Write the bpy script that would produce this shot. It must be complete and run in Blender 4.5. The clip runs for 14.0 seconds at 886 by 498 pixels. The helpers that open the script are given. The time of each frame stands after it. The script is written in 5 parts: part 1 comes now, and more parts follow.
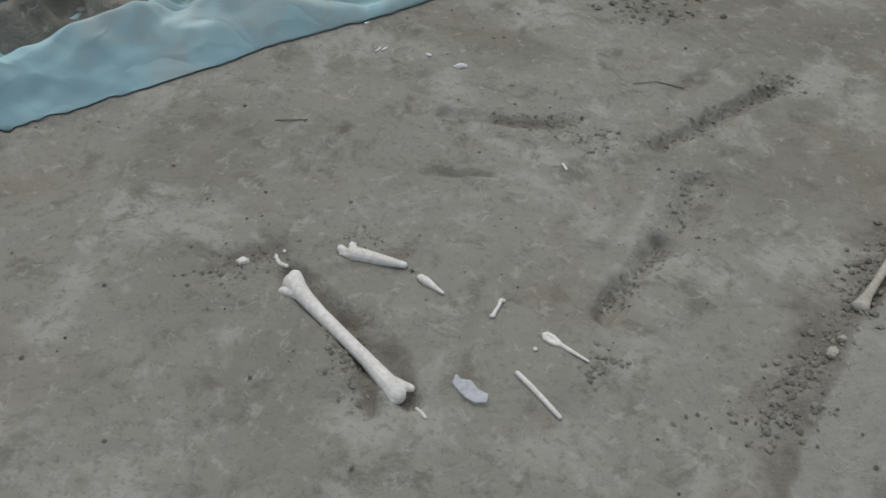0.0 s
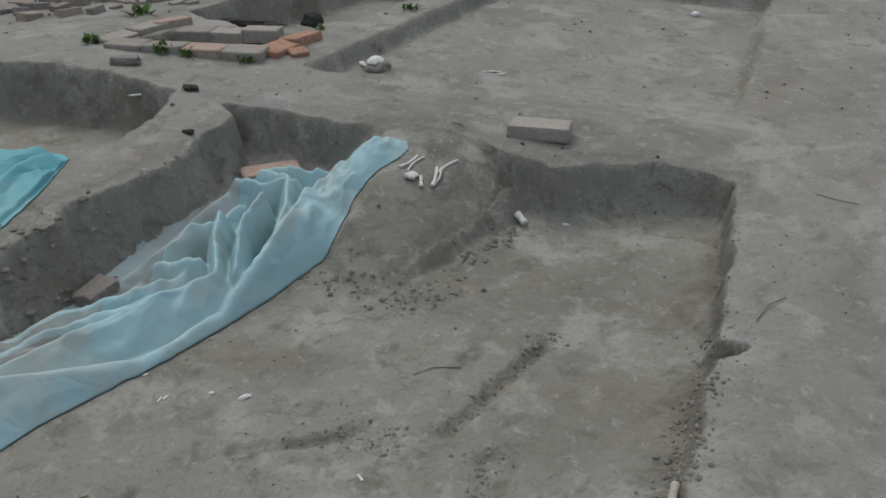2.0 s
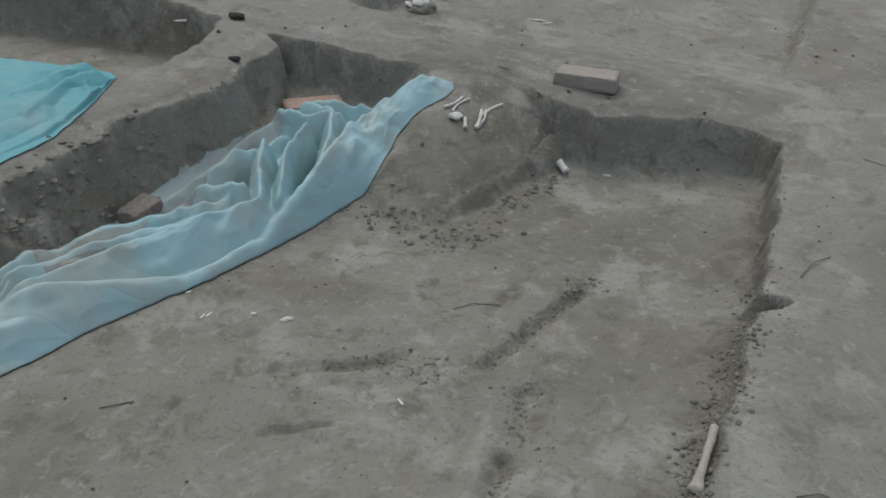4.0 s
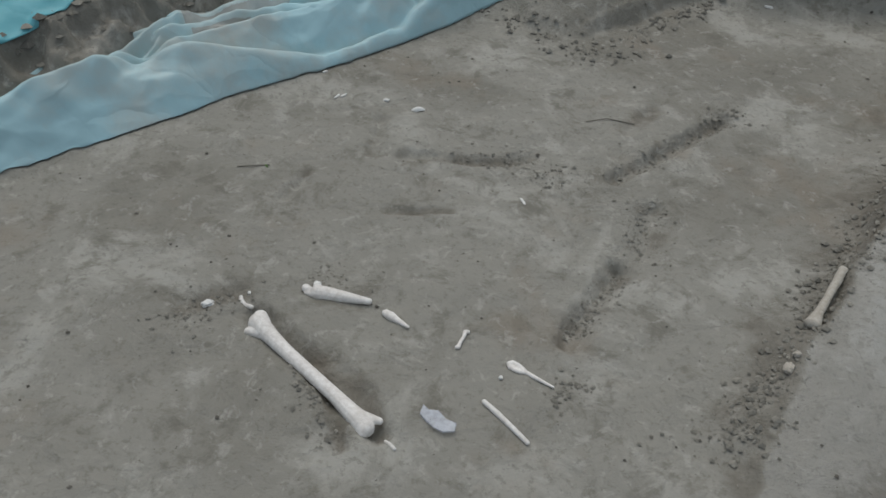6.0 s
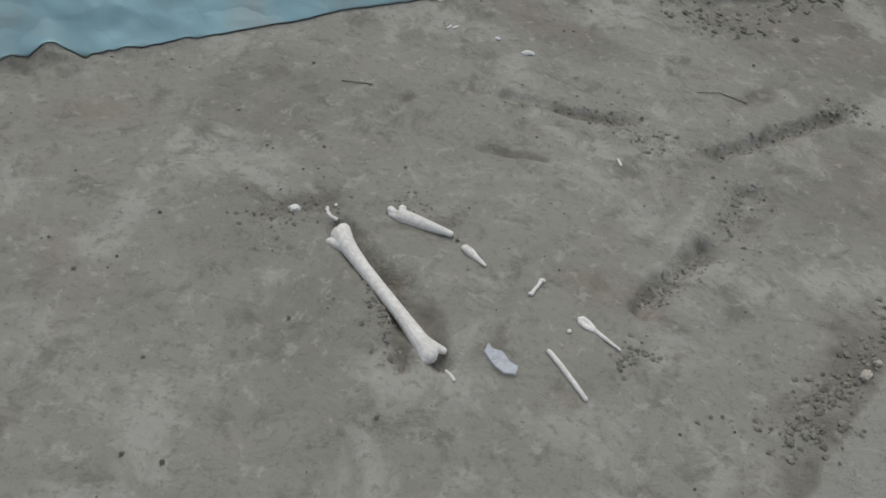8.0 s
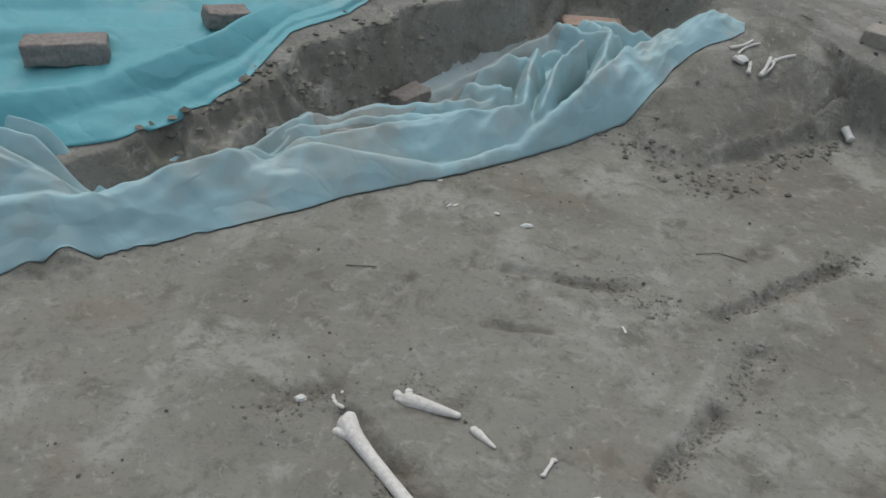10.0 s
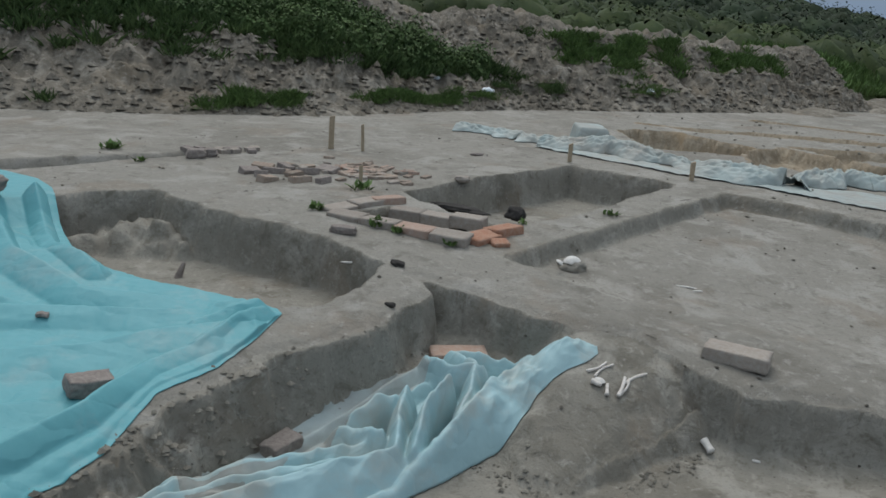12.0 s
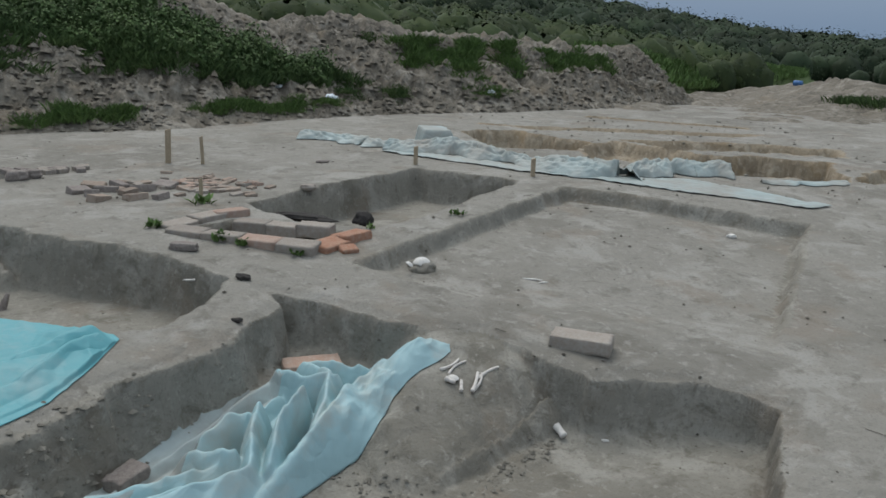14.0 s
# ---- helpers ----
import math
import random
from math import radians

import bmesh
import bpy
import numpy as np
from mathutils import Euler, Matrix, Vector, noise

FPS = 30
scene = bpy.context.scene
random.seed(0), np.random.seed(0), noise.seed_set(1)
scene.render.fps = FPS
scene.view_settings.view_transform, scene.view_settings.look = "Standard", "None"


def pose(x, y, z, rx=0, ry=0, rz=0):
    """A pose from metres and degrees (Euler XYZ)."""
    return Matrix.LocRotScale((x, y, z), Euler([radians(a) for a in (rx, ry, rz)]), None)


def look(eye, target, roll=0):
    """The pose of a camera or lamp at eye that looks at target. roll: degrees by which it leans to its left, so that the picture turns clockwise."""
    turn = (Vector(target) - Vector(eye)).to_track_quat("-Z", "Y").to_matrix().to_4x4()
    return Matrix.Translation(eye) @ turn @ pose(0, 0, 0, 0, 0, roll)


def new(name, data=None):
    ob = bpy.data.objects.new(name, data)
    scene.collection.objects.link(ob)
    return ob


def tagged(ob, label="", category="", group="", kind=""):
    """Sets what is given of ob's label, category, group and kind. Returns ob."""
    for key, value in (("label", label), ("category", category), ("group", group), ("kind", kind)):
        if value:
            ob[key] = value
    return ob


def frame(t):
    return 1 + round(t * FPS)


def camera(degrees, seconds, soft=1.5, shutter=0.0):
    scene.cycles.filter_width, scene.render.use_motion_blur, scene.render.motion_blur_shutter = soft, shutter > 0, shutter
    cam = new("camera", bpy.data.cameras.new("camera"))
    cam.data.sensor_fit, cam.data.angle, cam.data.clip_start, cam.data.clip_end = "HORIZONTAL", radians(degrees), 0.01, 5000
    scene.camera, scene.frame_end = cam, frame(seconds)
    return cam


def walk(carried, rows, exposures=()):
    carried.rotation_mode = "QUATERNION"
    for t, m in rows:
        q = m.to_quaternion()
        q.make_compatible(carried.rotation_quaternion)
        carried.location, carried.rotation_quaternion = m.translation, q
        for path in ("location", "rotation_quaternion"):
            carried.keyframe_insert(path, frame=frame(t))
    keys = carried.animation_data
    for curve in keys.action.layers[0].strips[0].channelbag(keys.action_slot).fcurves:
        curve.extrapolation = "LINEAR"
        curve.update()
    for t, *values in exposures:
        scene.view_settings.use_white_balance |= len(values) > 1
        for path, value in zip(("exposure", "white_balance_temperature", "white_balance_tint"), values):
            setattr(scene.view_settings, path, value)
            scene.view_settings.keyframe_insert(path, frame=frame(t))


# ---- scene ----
# ---- camera and walk ----
cam = camera(57.0, 14.0, soft=1.6)
PATH = [
    (0, 0.3362, 0.1861, 1.4664, 0.3366, 1.5541, 0.0075, 5.15),
    (0.5, 0.3808, 0.1933, 1.4927, 0.5183, 1.657, 0.1367, 1.97),
    (1, 0.4272, 0.2171, 1.5592, 0.6952, 1.775, 0.334, 0.49),
    (1.5, 0.5365, 0.2095, 1.6003, 0.8693, 1.8789, 0.5503, -1.34),
    (2, 0.5341, 0.2116, 1.6356, 0.9004, 1.9298, 0.6798, -1),
    (2.2, 0.5426, 0.2134, 1.6465, 0.8986, 1.9395, 0.7011, -1.1),
    (4.3, 0.4022, 0.1764, 1.535, 0.7115, 1.8243, 0.4447, 3.1),
    (4.5, 0.3966, 0.1681, 1.5195, 0.6699, 1.7883, 0.3793, 3.2),
    (5, 0.3856, 0.1567, 1.4959, 0.5745, 1.7116, 0.2524, 3.77),
    (5.5, 0.3645, 0.1438, 1.4743, 0.4913, 1.6556, 0.171, 4.56),
    (6, 0.3497, 0.1288, 1.4587, 0.421, 1.5929, 0.0981, 4.91),
    (6.5, 0.334, 0.1217, 1.4437, 0.3696, 1.5441, 0.0381, 5.58),
    (7, 0.3179, 0.1093, 1.4392, 0.3169, 1.5107, 0.0123, 6.99),
    (7.2, 0.3061, 0.106, 1.4295, 0.2956, 1.4918, -0.0125, 8.33),
    (9.3, 0.3137, 0.1094, 1.427, 0.1814, 1.4654, -0.0372, 10.41),
    (9.5, 0.3036, 0.1234, 1.4505, 0.1565, 1.5143, 0.0209, 9.46),
    (10, 0.3382, 0.1476, 1.4914, 0.1466, 1.7454, 0.3039, 4.85),
    (10.5, 0.3567, 0.1689, 1.5787, 0.2036, 1.9358, 0.6542, 3.31),
    (11, 0.393, 0.1892, 1.6397, 0.3224, 2.0443, 0.8956, 3.65),
    (11.5, 0.4043, 0.2036, 1.6885, 0.3824, 2.1048, 1.0678, 4.12),
    (12, 0.4045, 0.2103, 1.7051, 0.3954, 2.1317, 1.1499, 3.45),
    (12.5, 0.408, 0.2204, 1.7088, 0.4414, 2.1486, 1.1788, 2.96),
    (13, 0.426, 0.2223, 1.7142, 0.5449, 2.1517, 1.2012, 2.59),
    (13.5, 0.4429, 0.215, 1.7107, 0.6731, 2.136, 1.2038, 2.35),
    (14, 0.4613, 0.2211, 1.6975, 0.7952, 2.1219, 1.1726, 2.24),
]
EXPOSURES = [(0.0, 0.0), (2.2, -0.06), (4.5, -0.09), (7.0, 0.02), (9.5, 0.06), (10.5, -0.04), (11.5, 0.02), (14.0, 0.16)]
walk(cam, [(t, look((a, b, c), (d, e, f), roll)) for t, a, b, c, d, e, f, roll in PATH], EXPOSURES)

# ---- sky and sun: a dull overcast day ----
world = bpy.data.worlds.new("overcast_sky")
scene.world = world
world.use_nodes = True
wn, wl = world.node_tree.nodes, world.node_tree.links
wn.clear()
sky = wn.new("ShaderNodeTexSky")
sky.sky_type, sky.sun_disc = "NISHITA", False
sky.sun_elevation, sky.sun_rotation = radians(62), radians(-20)
sky.air_density, sky.dust_density, sky.ozone_density = 1.0, 6.0, 1.0
# a cloud cover three times as bright overhead as at the horizon
where = wn.new("ShaderNodeTexCoord")
tall = wn.new("ShaderNodeSeparateXYZ")
wl.new(where.outputs["Generated"], tall.inputs[0])
cover = wn.new("ShaderNodeValToRGB")
cover.color_ramp.elements[0].position, cover.color_ramp.elements[1].position = 0.0, 0.95
cover.color_ramp.elements[0].color, cover.color_ramp.elements[1].color = (1.5, 2.15, 3.1, 1), (7.2, 8.0, 8.7, 1)
wl.new(tall.outputs[2], cover.inputs[0])
grey = wn.new("ShaderNodeMixRGB")
grey.inputs[0].default_value = 0.9
wl.new(sky.outputs[0], grey.inputs[1]), wl.new(cover.outputs[0], grey.inputs[2])
back = wn.new("ShaderNodeBackground")
back.inputs[1].default_value = 0.115
wl.new(grey.outputs[0], back.inputs[0])
wl.new(back.outputs[0], wn.new("ShaderNodeOutputWorld").inputs[0])
sun = new("sun", bpy.data.lights.new("sun", "SUN"))
sun.data.energy, sun.data.angle, sun.data.color = 1.4, radians(35), (1.0, 0.97, 0.93)
sun.matrix_world = look((-0.6, 6.0, 9), (0.4, 0.6, 0))

# ---- materials ----
def material(name, colours, scales=(3.0, 40.0), rough=0.9, bump=0.3, size=0.01, random_tint=0.0, spec=0.25, coords="Object", island=False):
    """A matt surface: up to four colours mixed by two scales of noise, with fine relief."""
    m = bpy.data.materials.new(name)
    m.use_nodes = True
    n, l = m.node_tree.nodes, m.node_tree.links
    bsdf = n["Principled BSDF"]
    bsdf.inputs["Roughness"].default_value = rough
    bsdf.inputs["Specular IOR Level"].default_value = spec
    where = n.new("ShaderNodeTexCoord")
    def cloud(scale, detail, roughness=0.6):
        t = n.new("ShaderNodeTexNoise")
        t.inputs["Scale"].default_value, t.inputs["Detail"].default_value, t.inputs["Roughness"].default_value = scale, detail, roughness
        l.new(where.outputs[coords], t.inputs["Vector"])
        return t
    big, small = cloud(scales[0], 6), cloud(scales[1], 5, 0.7)
    ramp = n.new("ShaderNodeValToRGB")
    ramp.color_ramp.elements[0].position, ramp.color_ramp.elements[1].position = 0.3, 0.7
    ramp.color_ramp.elements[0].color, ramp.color_ramp.elements[1].color = (*colours[0], 1), (*colours[1], 1)
    l.new(big.outputs["Fac"], ramp.inputs[0])
    ramp2 = n.new("ShaderNodeValToRGB")
    ramp2.color_ramp.elements[0].position, ramp2.color_ramp.elements[1].position = 0.35, 0.68
    ramp2.color_ramp.elements[0].color = (*(colours[2] if len(colours) > 2 else colours[0]), 1)
    ramp2.color_ramp.elements[1].color = (*(colours[3] if len(colours) > 3 else colours[1]), 1)
    l.new(small.outputs["Fac"], ramp2.inputs[0])
    mix = n.new("ShaderNodeMixRGB")
    mix.inputs[0].default_value = 0.45
    l.new(ramp.outputs[0], mix.inputs[1]), l.new(ramp2.outputs[0], mix.inputs[2])
    last = mix.outputs[0]
    if random_tint:
        if island:
            info = n.new("ShaderNodeNewGeometry").outputs["Random Per Island"]
        else:
            info = n.new("ShaderNodeObjectInfo").outputs["Random"]
        scale = n.new("ShaderNodeMapRange")
        scale.inputs["To Min"].default_value, scale.inputs["To Max"].default_value = 1 - random_tint, 1 + random_tint
        l.new(info, scale.inputs["Value"])
        hsv = n.new("ShaderNodeHueSaturation")
        l.new(scale.outputs[0], hsv.inputs["Value"]), l.new(last, hsv.inputs["Color"])
        last = hsv.outputs[0]
    l.new(last, bsdf.inputs["Base Color"])
    if bump:
        bu = n.new("ShaderNodeBump")
        bu.inputs["Strength"].default_value, bu.inputs["Distance"].default_value = bump, size
        fine = cloud(scales[1] * 1.7, 8, 0.75)
        l.new(fine.outputs["Fac"], bu.inputs["Height"])
        l.new(bu.outputs[0], bsdf.inputs["Normal"])
    return m


def soil(name, tones, blotch=1.1, grain=70.0, contrast=1.0, relief=0.6):
    """Trampled silt: damp blotches, dry smears, grain, and relief at two scales."""
    m = bpy.data.materials.new(name)
    m.use_nodes = True
    n, l = m.node_tree.nodes, m.node_tree.links
    bsdf = n["Principled BSDF"]
    bsdf.inputs["Roughness"].default_value, bsdf.inputs["Specular IOR Level"].default_value = 0.95, 0.2
    where = n.new("ShaderNodeTexCoord")
    def cloud(scale, detail, rough, stretch=(1, 1, 1), turn=0.0, warp=0.0):
        mp = n.new("ShaderNodeMapping")
        mp.inputs["Scale"].default_value, mp.inputs["Rotation"].default_value = stretch, (0, 0, turn)
        t = n.new("ShaderNodeTexNoise")
        t.inputs["Scale"].default_value, t.inputs["Detail"].default_value, t.inputs["Roughness"].default_value, t.inputs["Distortion"].default_value = scale, detail, rough, warp
        l.new(where.outputs["Object"], mp.inputs["Vector"]), l.new(mp.outputs[0], t.inputs["Vector"])
        return t.outputs["Fac"]
    def band(fac, low, high):
        r_ = n.new("ShaderNodeMapRange")
        r_.interpolation_type = "SMOOTHSTEP"
        r_.inputs["From Min"].default_value, r_.inputs["From Max"].default_value = low, high
        l.new(fac, r_.inputs["Value"])
        return r_.outputs[0]
    def mixed(fac, one, two, amount=1.0):
        x_ = n.new("ShaderNodeMixRGB")
        k_ = n.new("ShaderNodeMath")
        k_.operation = "MULTIPLY"
        k_.inputs[1].default_value = amount * contrast
        l.new(fac, k_.inputs[0]), l.new(k_.outputs[0], x_.inputs[0])
        if isinstance(one, tuple):
            x_.inputs[1].default_value = (*one, 1)
        else:
            l.new(one, x_.inputs[1])
        x_.inputs[2].default_value = (*two, 1)
        return x_.outputs[0]
    mid, dark, light, brown = tones
    col = mixed(band(cloud(blotch, 5, 0.62, warp=0.6), 0.46, 0.64), mid, dark, 0.6)
    col = mixed(band(cloud(blotch * 3.1, 6, 0.65, (1, 1, 1), 0.7, 0.5), 0.50, 0.64), col, light, 0.7)
    col = mixed(band(cloud(blotch * 7.0, 6, 0.7, (1, 1, 1), -0.5, 0.4), 0.52, 0.66), col, dark, 0.75)
    col = mixed(band(cloud(blotch * 2.0, 4, 0.6), 0.55, 0.68), col, brown, 0.55)
    col = mixed(band(cloud(blotch * 18, 6, 0.7, warp=0.5), 0.55, 0.66), col, light, 0.6)
    col = mixed(band(cloud(grain, 4, 0.7), 0.53, 0.66), col, dark, 0.5)
    l.new(col, bsdf.inputs["Base Color"])
    b1, b2 = n.new("ShaderNodeBump"), n.new("ShaderNodeBump")
    b1.inputs["Strength"].default_value, b1.inputs["Distance"].default_value = relief, 0.03
    b2.inputs["Strength"].default_value, b2.inputs["Distance"].default_value = relief, 0.006
    l.new(cloud(9, 6, 0.6, warp=0.4), b1.inputs["Height"]), l.new(cloud(grain * 1.3, 6, 0.75), b2.inputs["Height"])
    l.new(b1.outputs[0], b2.inputs["Normal"]), l.new(b2.outputs[0], bsdf.inputs["Normal"])
    return m


SILT = soil("freshly_cut_silt", ((0.222, 0.209, 0.179), (0.135, 0.124, 0.101), (0.31, 0.296, 0.26), (0.185, 0.155, 0.12)), grain=50.0, relief=0.75)
# a darker brown soil tone along the low edge and in the scrapes
sn, sl = SILT.node_tree.nodes, SILT.node_tree.links
dark_mask, dark_mix = sn.new("ShaderNodeAttribute"), sn.new("ShaderNodeMixRGB")
dark_mask.attribute_name = "darkened"
dark_mix.inputs[2].default_value = (0.105, 0.09, 0.07, 1)
sl.new(dark_mask.outputs["Fac"], dark_mix.inputs[0]), sl.new(sn["Principled BSDF"].inputs["Base Color"].links[0].from_socket, dark_mix.inputs[1])
sl.new(dark_mix.outputs[0], sn["Principled BSDF"].inputs["Base Color"])
DRY = soil("dry_trampled_silt", ((0.238, 0.225, 0.197), (0.155, 0.144, 0.122), (0.318, 0.305, 0.275), (0.21, 0.178, 0.142)), 0.9, 60.0, 1.0, 0.8)
CRUMB = material("loose_soil", [(0.15, 0.138, 0.115), (0.215, 0.2, 0.168)], (8, 60), 0.97, 0.5, 0.004, 0.25, island=True)
SPOIL = soil("spoil_soil", ((0.168, 0.15, 0.122), (0.075, 0.066, 0.052), (0.30, 0.275, 0.232), (0.19, 0.155, 0.112)), 0.9, 9.0, 1.0, 1.0)
OCHRE = soil("ochre_subsoil", ((0.26, 0.215, 0.155), (0.15, 0.12, 0.085), (0.34, 0.30, 0.235), (0.24, 0.18, 0.11)), 1.2, 40.0)
SPECK = material("dark_soil_speck", [(0.075, 0.066, 0.055), (0.12, 0.108, 0.09)], (9, 60), 0.95, 0.0, 0.01, 0.3, island=True)
DUSTY_RED = material("dusty_red_brick", [(0.33, 0.22, 0.17), (0.38, 0.30, 0.25), (0.30, 0.17, 0.12), (0.40, 0.36, 0.31)], (9, 50), 0.95, 0.7, 0.006, 0.1)
BONE = material("weathered_bone", [(0.53, 0.49, 0.445), (0.67, 0.635, 0.595), (0.38, 0.335, 0.29), (0.73, 0.70, 0.66)], (14, 90), 0.7, 0.35, 0.003, 0.08)
OLD_BONE = material("stained_bone", [(0.30, 0.265, 0.215), (0.40, 0.365, 0.31), (0.22, 0.19, 0.15), (0.46, 0.43, 0.38)], (14, 90), 0.8, 0.35, 0.003)
WHITE = material("white_fragment", [(0.48, 0.46, 0.42), (0.68, 0.66, 0.63)], (30, 120), 0.6, 0.2, 0.002, 0.1)
BRICK = material("weathered_brick", [(0.235, 0.212, 0.185), (0.325, 0.30, 0.265), (0.25, 0.185, 0.145), (0.355, 0.335, 0.30)], (9, 55), 0.95, 0.7, 0.006, 0.12)
RED = material("red_brick", [(0.38, 0.16, 0.09), (0.46, 0.25, 0.16), (0.28, 0.14, 0.09), (0.43, 0.36, 0.30)], (9, 50), 0.95, 0.7, 0.006, 0.15)
RUBBLE = material("soil_stained_brick", [(0.24, 0.185, 0.145), (0.30, 0.25, 0.205), (0.22, 0.15, 0.11), (0.33, 0.30, 0.26)], (9, 50), 0.95, 0.8, 0.008, 0.18)
STONE = material("grey_brown_stone", [(0.165, 0.135, 0.118), (0.27, 0.235, 0.21), (0.13, 0.11, 0.10), (0.34, 0.31, 0.285)], (14, 70), 0.9, 0.6, 0.006, 0.1)
WOOD = material("grey_stake_wood", [(0.30, 0.235, 0.155), (0.40, 0.33, 0.235), (0.22, 0.17, 0.115), (0.42, 0.36, 0.27)], (9, 60), 0.9, 0.4, 0.003, 0.1)
CHAR = material("dark_charred_lump", [(0.025, 0.023, 0.022), (0.06, 0.055, 0.05)], (20, 90), 0.9, 0.5, 0.004)
LEAF = material("green_leaf", [(0.065, 0.125, 0.03), (0.115, 0.18, 0.055), (0.045, 0.09, 0.024), (0.15, 0.21, 0.07)], (3, 30), 0.7, 0.0, 0.01, 0.35, island=True)
WEED = material("mound_weeds", [(0.034, 0.070, 0.024), (0.085, 0.135, 0.042), (0.028, 0.055, 0.02), (0.125, 0.17, 0.06)], (0.8, 9), 0.8, 0.0, 0.01, 0.35, island=True)
SCRUB = material("scrub_leaves", [(0.020, 0.037, 0.013), (0.040, 0.060, 0.018), (0.017, 0.031, 0.012), (0.062, 0.076, 0.025)], (0.5, 2), 0.85, 0.0, 0.01, 0.3, island=True)
WOODS = material("far_woods", [(0.014, 0.027, 0.015), (0.030, 0.047, 0.022), (0.012, 0.022, 0.013), (0.044, 0.060, 0.027)], (0.10, 0.3), 0.9, 0.0, 0.1, 0.3, island=True)
MEADOW = material("rough_meadow", [(0.085, 0.14, 0.042), (0.135, 0.185, 0.065), (0.06, 0.105, 0.034), (0.18, 0.20, 0.09)], (0.4, 5), 0.95, 0.6, 0.06)
PLASTIC = material("white_plastic", [(0.6, 0.66, 0.72), (0.75, 0.78, 0.8)], (6, 30), 0.4, 0.2, 0.004)


def cloth(name, clean, dusty, amount, see=0.13):
    """Thin woven plastic sheet: dusty in patches, and letting some light through."""
    m = material(name, [clean, tuple(0.85 * c for c in clean), tuple(1.05 * c for c in clean), clean], (2.0, 30.0), 0.55, 0.25, 0.004, spec=0.35)
    n, l = m.node_tree.nodes, m.node_tree.links
    bsdf = n["Principled BSDF"]
    base = bsdf.inputs["Base Color"].links[0].from_socket
    where = n.new("ShaderNodeTexCoord")
    dust = n.new("ShaderNodeTexNoise")
    dust.inputs["Scale"].default_value, dust.inputs["Detail"].default_value, dust.inputs["Roughness"].default_value = 2.6, 7, 0.65
    l.new(where.outputs["Object"], dust.inputs["Vector"])
    ramp = n.new("ShaderNodeValToRGB")
    ramp.color_ramp.elements[0].position, ramp.color_ramp.elements[1].position = 0.62 - amount * 0.4, 0.85 - amount * 0.3
    l.new(dust.outputs["Fac"], ramp.inputs[0])
    mix = n.new("ShaderNodeMixRGB")
    mix.inputs[2].default_value = (*dusty, 1)
    l.new(ramp.outputs[0], mix.inputs[0]), l.new(base, mix.inputs[1]), l.new(mix.outputs[0], bsdf.inputs["Base Color"])
    # fine creases in the stiff film
    warp, bent = n.new("ShaderNodeTexVoronoi"), n.new("ShaderNodeBump")
    warp.feature = "DISTANCE_TO_EDGE"
    warp.inputs["Scale"].default_value = 6.0
    stretch = n.new("ShaderNodeMapping")
    stretch.inputs["Rotation"].default_value, stretch.inputs["Scale"].default_value = (0, 0, -0.75), (0.45, 1.3, 1.3)
    swirl = n.new("ShaderNodeTexNoise")
    swirl.inputs["Scale"].default_value, swirl.inputs["Detail"].default_value = 4.0, 3
    push = n.new("ShaderNodeMixRGB")
    push.inputs[0].default_value = 0.25
    l.new(where.outputs["Object"], stretch.inputs["Vector"]), l.new(where.outputs["Object"], swirl.inputs["Vector"])
    l.new(stretch.outputs[0], push.inputs[1]), l.new(swirl.outputs["Color"], push.inputs[2]), l.new(push.outputs[0], warp.inputs["Vector"])
    bent.inputs["Strength"].default_value, bent.inputs["Distance"].default_value = 0.3, 0.05
    l.new(warp.outputs["Distance"], bent.inputs["Height"])
    l.new(bsdf.inputs["Normal"].links[0].from_socket, bent.inputs["Normal"]), l.new(bent.outputs[0], bsdf.inputs["Normal"])
    thin = n.new("ShaderNodeBsdfTranslucent")
    l.new(mix.outputs[0], thin.inputs[0])
    both = n.new("ShaderNodeMixShader")
    both.inputs[0].default_value = see
    l.new(bsdf.outputs[0], both.inputs[1]), l.new(thin.outputs[0], both.inputs[2])
    l.new(both.outputs[0], n["Material Output"].inputs[0])
    return m


TARP_BLUE = cloth("pale_blue_sheet", (0.345, 0.52, 0.55), (0.39, 0.38, 0.335), 0.40)
TARP_TEAL = cloth("turquoise_sheet", (0.12, 0.365, 0.405), (0.27, 0.40, 0.41), 0.22)
TARP_GREY = cloth("dusty_pale_sheet", (0.37, 0.44, 0.43), (0.31, 0.295, 0.26), 0.6)

TARP_FILM = cloth("thin_clear_film", (0.50, 0.58, 0.58), (0.36, 0.345, 0.305), 0.6)
nodes_, links_ = TARP_FILM.node_tree.nodes, TARP_FILM.node_tree.links
clear_, veil_ = nodes_.new("ShaderNodeBsdfTransparent"), nodes_.new("ShaderNodeMixShader")
veil_.inputs[0].default_value = 0.3
links_.new(nodes_["Material Output"].inputs[0].links[0].from_socket, veil_.inputs[1]), links_.new(clear_.outputs[0], veil_.inputs[2])
links_.new(veil_.outputs[0], nodes_["Material Output"].inputs[0])
FLAKE = material("clear_plastic_flake", [(0.30, 0.31, 0.34), (0.52, 0.54, 0.58)], (40, 90), 0.25, 0.3, 0.003, spec=0.5)
FLAKE.node_tree.nodes["Principled BSDF"].inputs["Alpha"].default_value = 0.5


